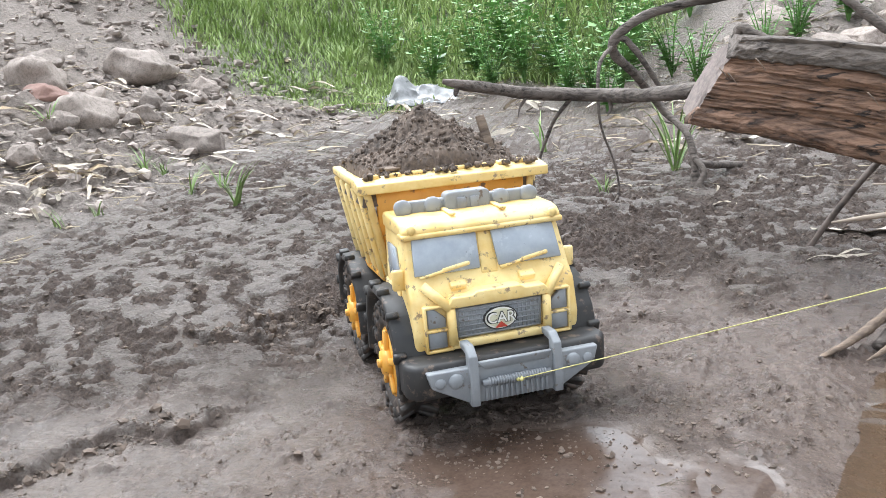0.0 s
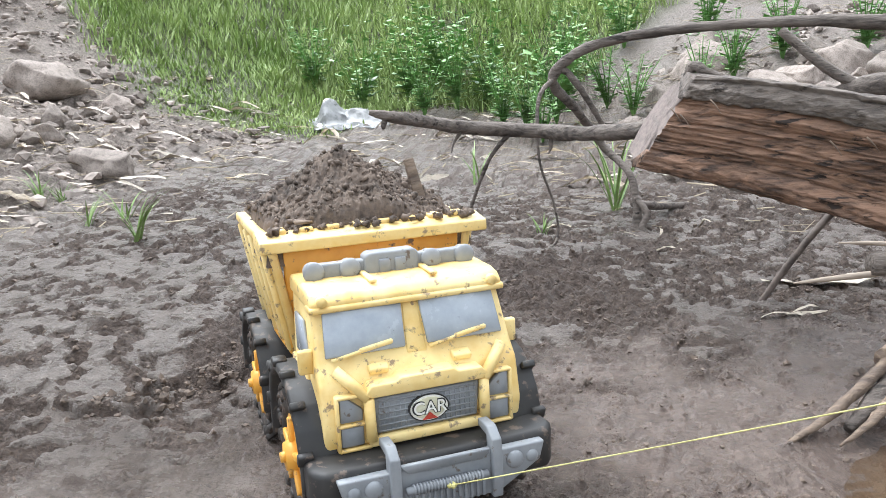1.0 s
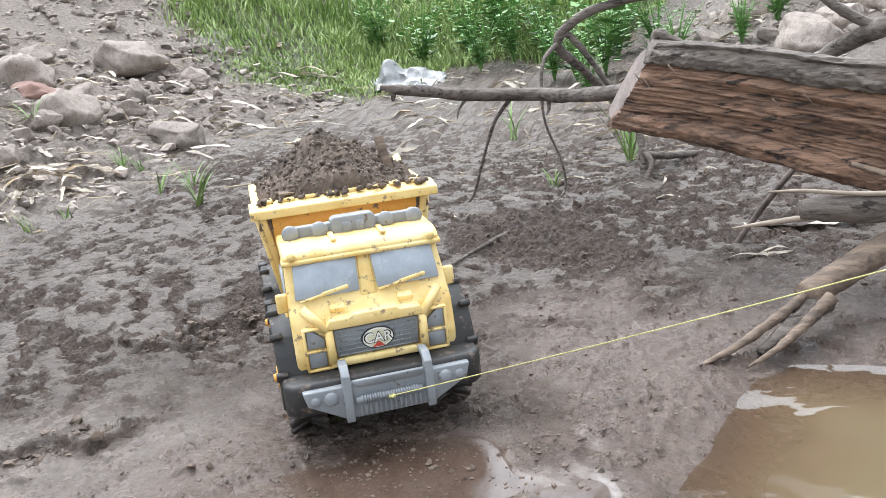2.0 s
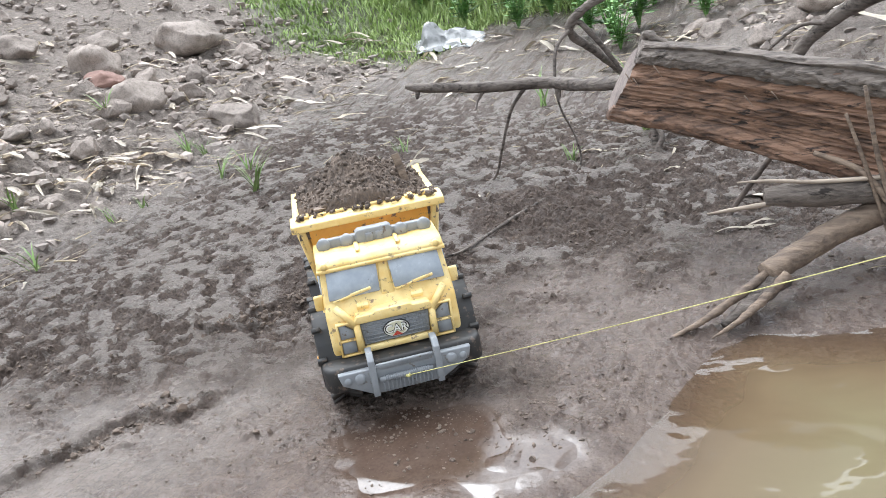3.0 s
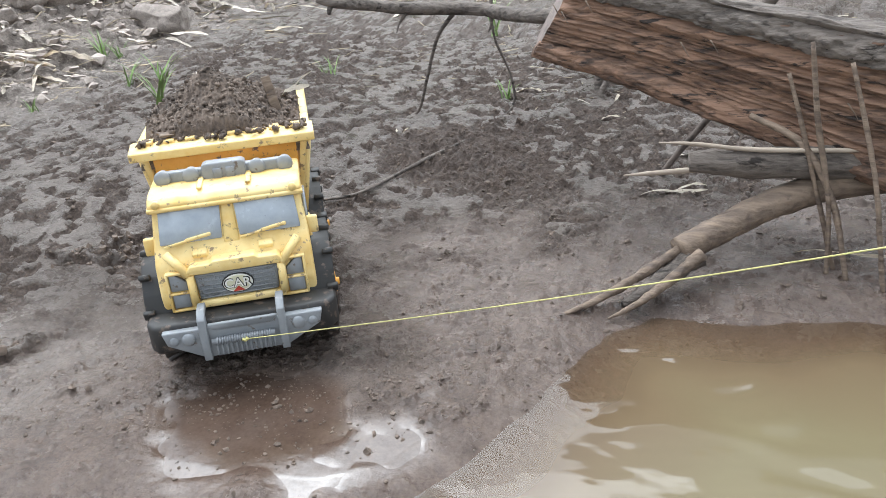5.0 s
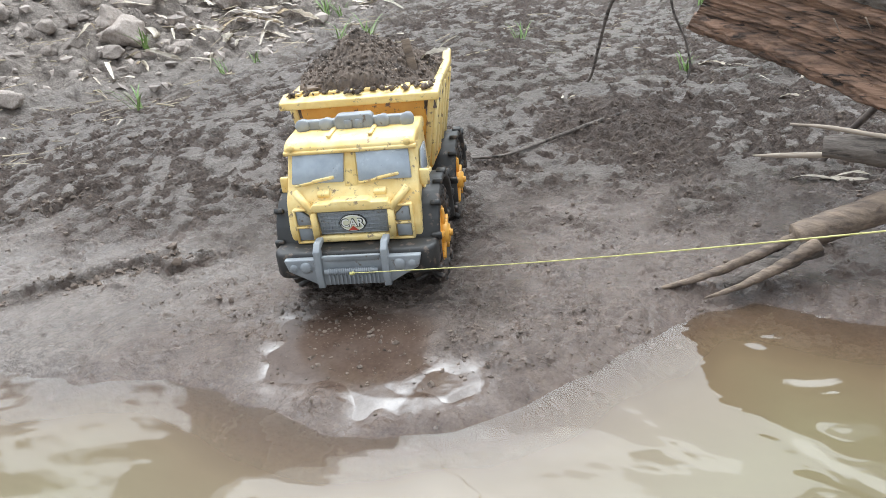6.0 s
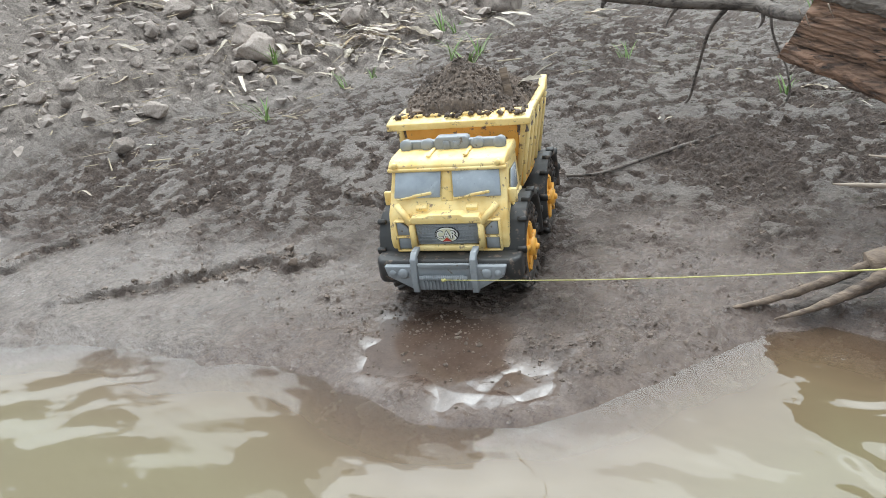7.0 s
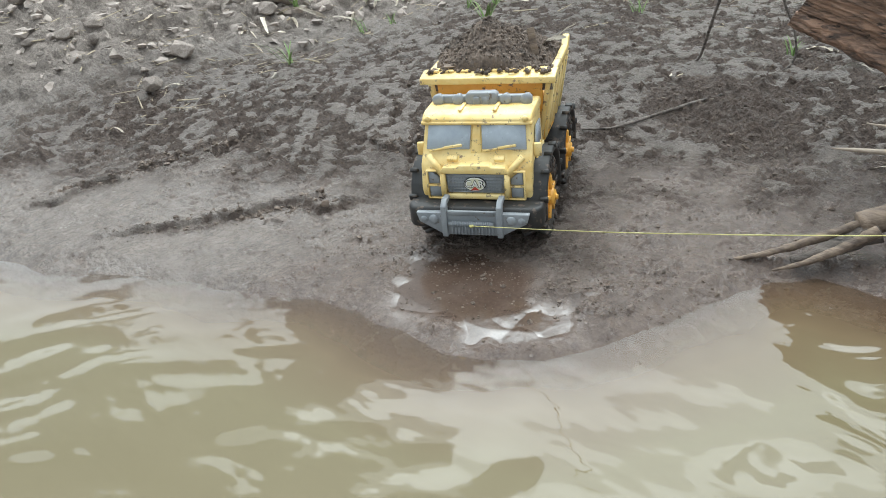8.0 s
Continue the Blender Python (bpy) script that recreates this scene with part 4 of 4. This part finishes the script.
for q in range(4):
    bmesh.ops.create_icosphere(bm, subdivisions=1, radius=.0022, matrix=Matrix.Translation(o + Vector((random.uniform(-.003, .003), random.uniform(-.003, .003), random.uniform(-.003, .003)))))
tagged(part("cord", bm, rope_mat), "thin yellow cord knotted to the truck's bumper winch", "cord")
# ---- stones ----
def stone_mesh(seed, squash=(1, .8, .62), lumps=.22, subdivisions=4):
    bm = bmesh.new()
    bmesh.ops.create_icosphere(bm, subdivisions=subdivisions, radius=1)
    rng = random.Random(seed)
    cuts = [(Vector((rng.uniform(-1, 1), rng.uniform(-1, 1), rng.uniform(-.6, 1))).normalized(), rng.uniform(.55, .88)) for _ in range(9)]
    for v in bm.verts:
        p = v.co.copy()
        for n, d in cuts:
            over = p.dot(n) - d
            if over > 0:
                p -= n * over * .95
        p *= 1 + lumps * noise.noise(p * 1.6 + Vector((seed * 3.1, 0, 0))) + lumps * .35 * noise.noise(p * 5 + Vector((0, seed, 0))) + .035 * noise.noise(p * 12)
        v.co = Vector((p.x * squash[0], p.y * squash[1], p.z * squash[2]))
    me = bpy.data.meshes.new("stone")
    bm.to_mesh(me)
    bm.free()
    me.shade_smooth()
    me.materials.append(stone_grey)
    return me


shapes = [stone_mesh(k, (1, .72 + .05 * (k % 4), .55 + .07 * (k % 3))) for k in range(8)]
rng = random.Random(17)


def stone(x, y, size, k, label, sink=.35, mat=None):
    ob = new("stone", shapes[k % 8])
    if mat:
        ob.data = shapes[k % 8].copy()
        ob.data.materials[0] = mat
    z = float(land(np.array([x]), np.array([y]), False)[0][0])
    ob.matrix_world = pose(x, y, z + size * .6 * (1 - 2 * sink) + .004, rng.uniform(-12, 12), rng.uniform(-12, 12), rng.uniform(0, 360)) @ Matrix.Diagonal((size, size, size, 1))
    return tagged(ob, label, "stone", "stones on the bank")


SMOOTH, ROUGH, RED = "smooth grey river stone half sunk in gravel", "rough grey-brown stone lying in gravel", "reddish-brown stone leaning on a larger stone"
for k, (x, y, size) in enumerate([(-0.874, 1.810, .100), (-1.232, 1.816, .115), (-1.530, 2.008, .120), (-1.466, 2.487, .150), (-1.571, 2.486, .065), (-1.242, 2.533, .060), (-1.838, 1.730, .10), (-1.802, 1.947, .105),
                                  (-1.619, 1.580, .07), (-1.098, 1.018, .075), (-1.284, 1.452, .045), (-1.331, 1.386, .045), (-1.159, 2.000, .05), (-1.113, 1.407, .04), (-1.475, 1.017, .058), (-1.412, 1.103, .036),
                                  (-1.280, 0.471, .032), (-1.195, 0.520, .026), (-1.103, 1.373, .045), (-1.332, 0.399, .024), (-1.322, 2.000, .07), (-1.227, 2.154, .06), (-1.681, 2.230, .09), (-0.990, 2.028, .035)]):
    stone(x, y, size, k, SMOOTH if k in (0, 4, 9, 14, 15) else ROUGH, .30 if size > .06 else .25)
stone(-1.418, 1.881, .075, 3, RED, .25, stone_red)
for k, (x, y, size) in enumerate([(0.875, 2.266, .12), (0.765, 2.835, .13), (0.780, 2.973, .11), (0.545, 2.385, .07), (0.675, 2.140, .055), (0.975, 2.414, .09), (1.095, 2.497, .11), (0.998, 2.225, .06), (0.499, 2.505, .06), (0.760, 2.195, .05), (0.612, 2.653, .08), (1.198, 2.302, .1)]):
    stone(x, y, size, k + 3, SMOOTH if k in (0, 3) else ROUGH)
for k in range(330):
    left = k % 3 < 2
    x, y = (rng.uniform(-2.6, -.85), rng.uniform(.45, 3.0)) if left else (rng.uniform(.45, 1.9), rng.uniform(2.1, 3.4))
    if left and x > -.75 - .18 * y:
        x -= .35
    stone(x, y, rng.uniform(.011, .034) + (.038 * rng.random() if k % 4 == 0 else 0), k, ROUGH if k % 4 else SMOOTH, .2)


def scatter(name, count, region, size, mat, label, seed, flat=.6):
    """Small uneven stones strewn over a region (a function that accepts places), in one mesh."""
    r = np.random.RandomState(seed)
    bm = bmesh.new()
    bmesh.ops.create_icosphere(bm, subdivisions=1, radius=1)
    base = np.array([v.co for v in bm.verts])
    faces = np.array([[v.index for v in f.verts] for f in bm.faces])
    bm.free()
    px, py = region(r, count)
    pz = land(px, py)[0]
    verts, quads = [], []
    for k in range(len(px)):
        s = size[0] + (size[1] - size[0]) * r.rand() ** 4
        a = r.rand() * 6.28
        w = base * (1 + .34 * r.randn(len(base), 1)) * np.array([s, s * (.6 + .4 * r.rand()), s * flat])
        w = np.stack([w[:, 0] * np.cos(a) - w[:, 1] * np.sin(a), w[:, 0] * np.sin(a) + w[:, 1] * np.cos(a), w[:, 2]], 1) + [px[k], py[k], pz[k] + s * .02]
        verts.append(w)
        quads.append(faces + len(base) * k)
    ob = sheet(name, np.concatenate(verts).tolist(), np.concatenate(quads).tolist(), mat, None, False)
    return tagged(ob, label, name.replace("_", " "), kind="stuff")


def over(share, x0, x1, y0, y1):
    """Places in a rectangle, taken where a share of the ground (2 crumb, 3 gravel) is high."""
    def pick(r, count):
        x, y = r.uniform(x0, x1, count * 4), r.uniform(y0, y1, count * 4)
        keep = land(x, y, False)[share] > .35 + .5 * r.rand(count * 4)
        return x[keep][:count], y[keep][:count]
    return pick


scatter("pebbles", 9500, over(3, -2.4, 1.9, .3, 3.3), (.003, .024), pebble_mat, "grey and brown pebbles strewn over the bank", 3)
scatter("mud_crumbs", 13000, over(2, -.95, .95, .25, 1.75), (.0009, .0045), soil, "dark crumbs of mud on the trodden bank", 4, .75)


def near_truck(r, count):
    s = r.uniform(0, 1, count)
    return .02 + .48 * s + .10 * r.randn(count), .34 + .16 * s + .055 * r.randn(count)


def along_scarps(r, count):
    k = r.randint(0, 3, count)
    f, side = r.rand(count), r.randn(count)
    line = np.array([[SCARPS[j][0][0], SCARPS[j][0][1], SCARPS[j][0][2], SCARPS[j][0][-1]] for j in range(3)])
    at, i = f * 3, np.minimum((f * 3).astype(int), 2)
    w = (at - i)[:, None]
    p = line[k, i] * (1 - w) + line[k, i + 1] * w
    clump = .55 + .45 * np.sin(f * 31 + k)
    return p[:, 0] - .005 + .022 * side * clump, p[:, 1] - .008 + .014 * r.randn(count)


scatter("mud_clods", 900, along_scarps, (.0014, .0075), soil, "dark clods of mud fallen from small broken scarps", 12, .8)
scatter("mud_specks", 1500, near_truck, (.0006, .0030), soil, "dark specks of mud on the wet shore", 6, .7)


# ---- dry leaves and husks ----
def leaf_mesh(length, width, curl, twist, seed):
    r = random.Random(seed)
    bm, rows = bmesh.new(), []
    for k in range(13):
        f = k / 12
        w = width * (math.sin(math.pi * min(1, f * .92 + .06)) ** .55) * (1 + .25 * r.uniform(-1, 1)) / 2
        x, bend = (f - .5) * length, curl * length * math.sin(math.pi * f) + .05 * length * math.sin(7 * f + seed)
        side = .14 * length * math.sin(3.1 * f + seed)
        tw = twist * (f - .5) + .3 * r.uniform(-1, 1)
        row = []
        for j in (-1, -.4, .3, 1):
            row.append(bm.verts.new((x, side + j * w * math.cos(tw), bend + j * w * math.sin(tw) + .25 * w * abs(j) + .004)))
        rows.append(row)
    for a, b in zip(rows, rows[1:]):
        for j in range(3):
            bm.faces.new((a[j], a[j + 1], b[j + 1], b[j]))
    got = bmesh.ops.solidify(bm, geom=list(bm.faces), thickness=.0008)
    me = bpy.data.meshes.new("dry_leaf")
    bm.to_mesh(me)
    bm.free()
    me.shade_smooth()
    me.materials.append(husk)
    return me


husks = [leaf_mesh(1, w, c, tw, k) for k, (w, c, tw) in enumerate(((.16, .05, .5), (.10, .10, 1.2), (.22, .03, .3), (.13, .18, .9), (.07, .04, .4), (.30, .12, .6), (.18, .25, 1.5)))]


def dry_leaf(x, y, length, turn, k, label="pale dry husk leaf curled on the ground", lift=0.0, tilt=0.0):
    ob = new("dry_leaf", husks[k % 7])
    ob.matrix_world = pose(x, y, ground_z(x, y) + lift + .001, tilt, 0, turn) @ Matrix.Diagonal((length * 1.15, length * .58, length * .7, 1))
    return tagged(ob, label, "dry leaf", "dry leaves on the bank")


for k, (x, y, length, turn) in enumerate([(-0.812, 1.357, .085, -12), (-0.804, 1.708, .26, 0), (-0.555, 1.861, .16, 10), (-0.953, 2.222, .22, 5), (-0.610, 2.121, .20, 0), (-0.857, 1.302, .10, 0), (-0.966, 1.306, .15, 80),
                                          (-0.329, 2.325, .2, 70), (-1.109, 1.874, .10, 120), (-1.154, 1.846, .12, 130)]):
    dry_leaf(x, y, length, turn, k)
for k, (x, y, length, turn) in enumerate([(-1.205, 1.229, .24, -22), (-1.032, 1.139, .12, -45), (-0.995, 1.260, .12, 60), (-0.950, 1.242, .09, 100), (-1.013, 1.194, .10, 20), (-0.963, 1.284, .07, -60), (-0.845, 1.343, .075, -5),
                                          (-0.706, 1.490, .10, 30), (-0.950, 0.895, .09, 40), (-0.980, 0.846, .10, -30), (-0.704, 0.716, .035, -70), (-1.339, 0.742, .12, 20), (-1.155, 0.645, .10, -55), (-1.158, 0.951, .08, 70),
                                          (-0.990, 0.832, .07, -40), (-0.782, 1.671, .16, -5), (-0.535, 1.428, .11, 20), (-0.860, 0.532, .04, 60), (-0.834, 0.359, .045, 10), (-1.349, 0.418, .07, 40)]):
    dry_leaf(x, y, length, turn, k + 2)
for k, (x, y, length, turn, tilt) in enumerate([(0.110, 1.163, .045, 100, 50), (0.093, 1.154, .035, 120, 20), (0.378, 1.386, .075, 95, 40), (0.327, 1.434, .09, -10, 0), (0.475, 1.297, .05, 0, 10), (0.557, 1.435, .06, 60, 20),
                                                (0.604, 0.993, .10, 22, 0), (0.838, 0.820, .12, 5, 0), (0.714, 1.167, .20, 15, 0), (0.623, 1.027, .08, 30, 0), (0.400, 1.348, .06, -40, 0), (0.285, 1.424, .07, 15, 0), (0.470, 1.393, .06, 80, 30)]):
    dry_leaf(x, y, length, turn, k + 1, "pale dry husk leaf lying on damp mud", tilt=tilt)
for k in range(312):
    x, y = rng.uniform(-1.5, .9), rng.uniform(1.9, 3.3)
    if k % 5 == 4:
        x, y = rng.uniform(.3, 1.5), rng.uniform(1.6, 2.9)
    if k % 5 < 2:
        x, y = rng.uniform(-1.9, -.85), rng.uniform(.8, 2.2)
    dry_leaf(x, y, rng.uniform(.05, .20), rng.uniform(-60, 60), k)

# a heap of torn husks between the stones
for k in range(22):
    dry_leaf(-.93 + rng.uniform(-.10, .10), 1.27 + rng.uniform(-.07, .07), rng.uniform(.05, .12), rng.uniform(20, 150), k, "torn pale husk leaf in a small heap", tilt=rng.uniform(-30, 30))


def litter(count, seed):
    """Straws and slivers of husk, too many to count."""
    r = np.random.RandomState(seed)
    verts, faces = [], []
    xx, yy = r.uniform(-2.2, 1.6, count), 1.3 + 2.4 * r.rand(count) ** .8
    low = r.rand(count) < .3
    xx[low], yy[low] = r.uniform(-1.9, -.7, low.sum()), r.uniform(.4, 2.2, low.sum())
    zz = land(xx, yy)[0]
    for k in range(count):
        length, w, a, t = .012 + .07 * r.rand() ** 2, .0006 + .0020 * r.rand() ** 2, r.rand() * 3.14, .25 * r.randn()
        d, s = np.array([np.cos(a), np.sin(a), t * .4]) * length / 2, np.array([-np.sin(a), np.cos(a), .3]) * w
        c = np.array([xx[k], yy[k], zz[k] + .003 + abs(t) * length * .2])
        up = np.array([0, 0, w * .8])
        b = len(verts)
        verts += [c - d - s, c - d + s, c + d * .9 + s * .5, c + d * .9 - s * .5, c - d + up, c + d + up]
        faces += [(b, b + 4, b + 5, b + 3), (b + 4, b + 1, b + 2, b + 5), (b, b + 3, b + 2, b + 1)]
    tagged(sheet("straw_litter", [v.tolist() for v in verts], faces, grass_dry), "pale straw and husk slivers littering the bank", "litter", kind="stuff")


litter(2600, 8)


# ---- plants ----
def blade_strip(bm, root, lean, height, width, r, droop=.5):
    """One arching grass blade."""
    a = r.uniform(0, math.tau) if lean is None else lean
    out = Vector((math.cos(a), math.sin(a), 0))
    side = Vector((-out.y, out.x, 0))
    rows = []
    spread = r.uniform(.15, .75)
    for k in range(6):
        f = k / 5
        w = width * (1 - f ** 2.2) * .5 + .0002
        at = Vector(root) + out * height * (spread * f + droop * .35 * f ** 3) + Vector((0, 0, height * (f - droop * .45 * f ** 3)))
        rows.append([bm.verts.new(at - side * w), bm.verts.new(at + Vector((0, 0, -w * .5))), bm.verts.new(at + side * w)])
    for p, q in zip(rows, rows[1:]):
        for j in range(2):
            bm.faces.new((p[j], p[j + 1], q[j + 1], q[j]))


def grass_tuft(x, y, height, count, seed, label, width=.004, mat=None):
    t = empty_at("grass_tuft", pose(x, y, ground_z(x, y)), label, "grass", "grass tufts on the bank")
    r = random.Random(seed)
    for k in range(count):
        bm = bmesh.new()
        blade_strip(bm, (r.uniform(-.008, .008), r.uniform(-.008, .008), -.004), None, height * r.uniform(.5, 1.05), width * r.uniform(.7, 1.3), r)
        part("blade", bm, mat or blade, t)


LONG, SHORT = "green grass tuft with long arching blades growing from mud", "small thin green grass sprout in the mud"
for k, (x, y, h, n) in enumerate([(-0.479, 1.216, .135, 12), (-0.594, 1.388, .10, 7), (-0.729, 1.121, .055, 6), (-0.747, 0.790, .09, 8), (-0.760, 1.047, .055, 6), (-0.996, 1.009, .09, 8), (-0.643, 1.329, .08, 10), (-0.892, 1.551, .09, 14),
                                  (-0.194, 1.490, .07, 5), (0.252, 1.362, .06, 5), (0.396, 1.562, .26, 16), (-0.217, 1.503, .05, 5), (-0.848, 1.570, .08, 14), (0.258, 1.364, .05, 5), (0.066, 1.954, .14, 7), (-1.252, 1.678, .09, 8)]):
    grass_tuft(x, y, h, n, k, LONG if h > .08 else SHORT, .0045 if h > .08 else .003)


def weed(x, y, height, stems, seed):
    """A leafy weed: stems with pairs of ovate leaves."""
    t = empty_at("leafy_weed", pose(x, y, ground_z(x, y)), "bright green leafy weed on the bank", "weed", "weeds on the bank")
    r = random.Random(seed)
    for s in range(stems):
        a, tip = r.uniform(0, math.tau), height * r.uniform(.6, 1.1)
        out = Vector((math.cos(a), math.sin(a), 0)) * r.uniform(.1, .55)
        bm = limb([(0, 0, 0, .003), (*(out * tip * .4 + Vector((0, 0, tip * .55))), .0022), (*(out * tip + Vector((0, 0, tip))), .0010)], 5, .05, s, 4)
        part("stem", bm, leaf_mat, t)
        bm = bmesh.new()
        for k in range(9):
            f = .2 + .8 * k / 8
            at = out * tip * f + Vector((0, 0, tip * f))
            for side in (0, math.pi):
                b = a + k * 1.6 + side + r.uniform(-.4, .4)
                d, w = Vector((math.cos(b), math.sin(b), r.uniform(-.15, .45))), height * r.uniform(.12, .20) * (1.15 - .5 * f)
                n = Vector((-d.y, d.x, 0)).normalized()
                p = [at + d * .006, at + d * w * .4 + n * w * .33, at + d * w, at + d * w * .4 - n * w * .33, at + d * w * .5 + Vector((0, 0, -.06 * w))]
                v = [bm.verts.new(q) for q in p]
                for i in range(4):
                    bm.faces.new((v[i], v[(i + 1) % 4], v[4]))
        part("leaves", bm, leaf_mat, t)


for k, (x, y, h) in enumerate([(0.260, 2.853, .30), (0.156, 2.837, .22), (-0.046, 3.549, .35), (-0.408, 3.544, .30), (-0.565, 3.302, .26), (0.821, 2.617, .16), (0.705, 2.489, .14), (0.511, 2.599, .15), (-0.150, 3.272, .25), (0.296, 3.763, .3), (-0.305, 3.823, .35), (0.552, 3.686, .25), (-0.831, 3.496, .25), (0.066, 2.890, .2), (0.279, 3.332, .28), (0.217, 2.602, .16), (-0.263, 3.099, .22), (0.447, 2.987, .2), (0.990, 2.705, .2), (1.210, 2.616, .2), (0.803, 3.039, .25)]):
    weed(x, y, h * 1.25, 12, k)


def bank_sward(count, seed):
    """The grass of the bank: thousands of blades in clumps."""
    r = np.random.RandomState(seed)
    x, y = r.uniform(-4.0, 2.6, count * 5), 2.6 + 3.4 * r.rand(count * 5) ** 1.5
    share = land(x, y, False)[4] * (.55 + .45 * (vnoise(x, y, .28, 7) > -.25))
    share = share * np.where(x > .35, step(.9, .2, x - .35) * .6 + .2, 1)
    keep = r.rand(count * 5) < share
    x, y = x[keep][:count], y[keep][:count]
    z = land(x, y)[0]
    tall = np.interp(y, [2.7, 3.1, 3.8, 6], [.022, .038, .085, .15]) * (1 + .5 * vnoise(x, y, .4, 17))
    n = len(x)
    h, a, lean, w = tall * (.5 + .8 * r.rand(n)), r.rand(n) * 6.28, .2 + .7 * r.rand(n), .0020 + .003 * r.rand(n)
    o, s = np.stack([np.cos(a), np.sin(a), 0 * a], 1), np.stack([-np.sin(a), np.cos(a), 0 * a], 1)
    base = np.stack([x, y, z - .005], 1)
    rows = []
    for f, k in ((0, 1.0), (.5, .85), (1, .12)):
        mid = base + o * (h * lean * f ** 1.7)[:, None] + np.array([0, 0, 1]) * (h * (f - .25 * lean * f * f))[:, None]
        rows += [mid - s * (w * k)[:, None], mid + s * (w * k)[:, None]]
    verts = np.stack(rows, 1).reshape(-1, 3)
    b = np.arange(n)[:, None] * 6
    faces = np.concatenate([b + [0, 1, 3, 2], b + [2, 3, 5, 4]]).tolist()
    tagged(sheet("bank_grass", verts.tolist(), faces, sward_mat), "bright green grass covering the river bank", "grass", kind="stuff")


bank_sward(60000, 5)


# ---- a torn plastic bag on the bank ----
bm = bmesh.new()
grid = []
for j in range(19):
    row = []
    for i in range(29):
        u, v = i / 28 - .5, j / 18 - .5
        p = Vector((u * 3.2, v * 3.2, 4))
        x, y = u * .40 + .03 * noise.noise(p * 2), v * .22 + .03 * noise.noise(p * 2.3 + Vector((9, 0, 0)))
        peak = .11 * math.exp(-((u + .22) / .12) ** 2 - ((v - .1) / .35) ** 2) + .06 * math.exp(-((u - .12) / .25) ** 2 - ((v - .2) / .3) ** 2)
        row.append(bm.verts.new((x, y, .01 + peak + .022 * abs(noise.fractal(p * 2.2, .8, 2, 4)))))
    grid.append(row)
for j in range(18):
    for i in range(28):
        if not (i > 20 and j > 12) and not (i < 4 and j < 5):
            bm.faces.new((grid[j][i], grid[j][i + 1], grid[j + 1][i + 1], grid[j + 1][i]))
bmesh.ops.delete(bm, geom=[v for v in bm.verts if not v.link_faces], context="VERTS")
bmesh.ops.solidify(bm, geom=list(bm.faces), thickness=.001)
bag = tagged(part("plastic_bag", bm, plastic_bag), "crumpled pale plastic bag lying in dry litter", "plastic bag")
bag.matrix_world = pose(-.54, 2.95, ground_z(-.54, 2.95), 12, 0, 8) @ Matrix.Diagonal((.8, .8, .8, 1))

# ---- bits lying on the soil heap and beside the truck ----
for k, (x, y, z, sx, sy, sz, rx, ry, rz) in enumerate([(.062, .205, .262, .012, .004, .056, -12, -10, 10), (-.062, .158, .247, .016, .009, .003, 10, 8, 20), (.012, .178, .254, .070, .011, .006, 0, -4, 6), (.0, .20, .275, .016, .012, .005, 20, 10, 30)]):
    bm = bmesh.new()
    box(bm, (0, 0, 0), (sx, sy, sz), None, min(sx, sy, sz) * .3, 2)
    for v in bm.verts:
        v.co += Vector((noise.noise(v.co * 90), noise.noise(v.co * 90 + Vector((5, 0, 0))), noise.noise(v.co * 90 + Vector((0, 5, 0))))) * .0016
    ob = tagged(part("wood_chip", bm, root_wood), "grey-brown wood chip stuck in the soil heap", "wood chip", "chips on the soil heap")
    ob.matrix_world = TRUCK @ pose(x, y, z, rx, ry, rz)
for k, (y, z, turn, mat) in enumerate([(.29, .262, 20, blade), (.24, .256, -30, grass_dry)]):
    ob = tagged(new("dry_leaf", husks[(k + 4) % 7]), "thin leaf sticking out of the soil heap", "dry leaf")
    ob.matrix_world = TRUCK @ pose(.095 - .01 * k, y, z, 20, -20, turn) @ Matrix.Diagonal((.05, .05, .04, 1))
branch("bare_stick", "short bare stick standing in mud beside the truck", [(-0.019, 0.680, 0.060, .004), (-0.039, 0.695, 0.097, .004), (-0.051, 0.705, 0.121, .003)], root_wood, [[(-0.051, 0.705, 0.121, .003), (-0.013, 0.698, 0.127, .003), (0.017, 0.691, 0.134, .002)]], seed=91, category="stick")
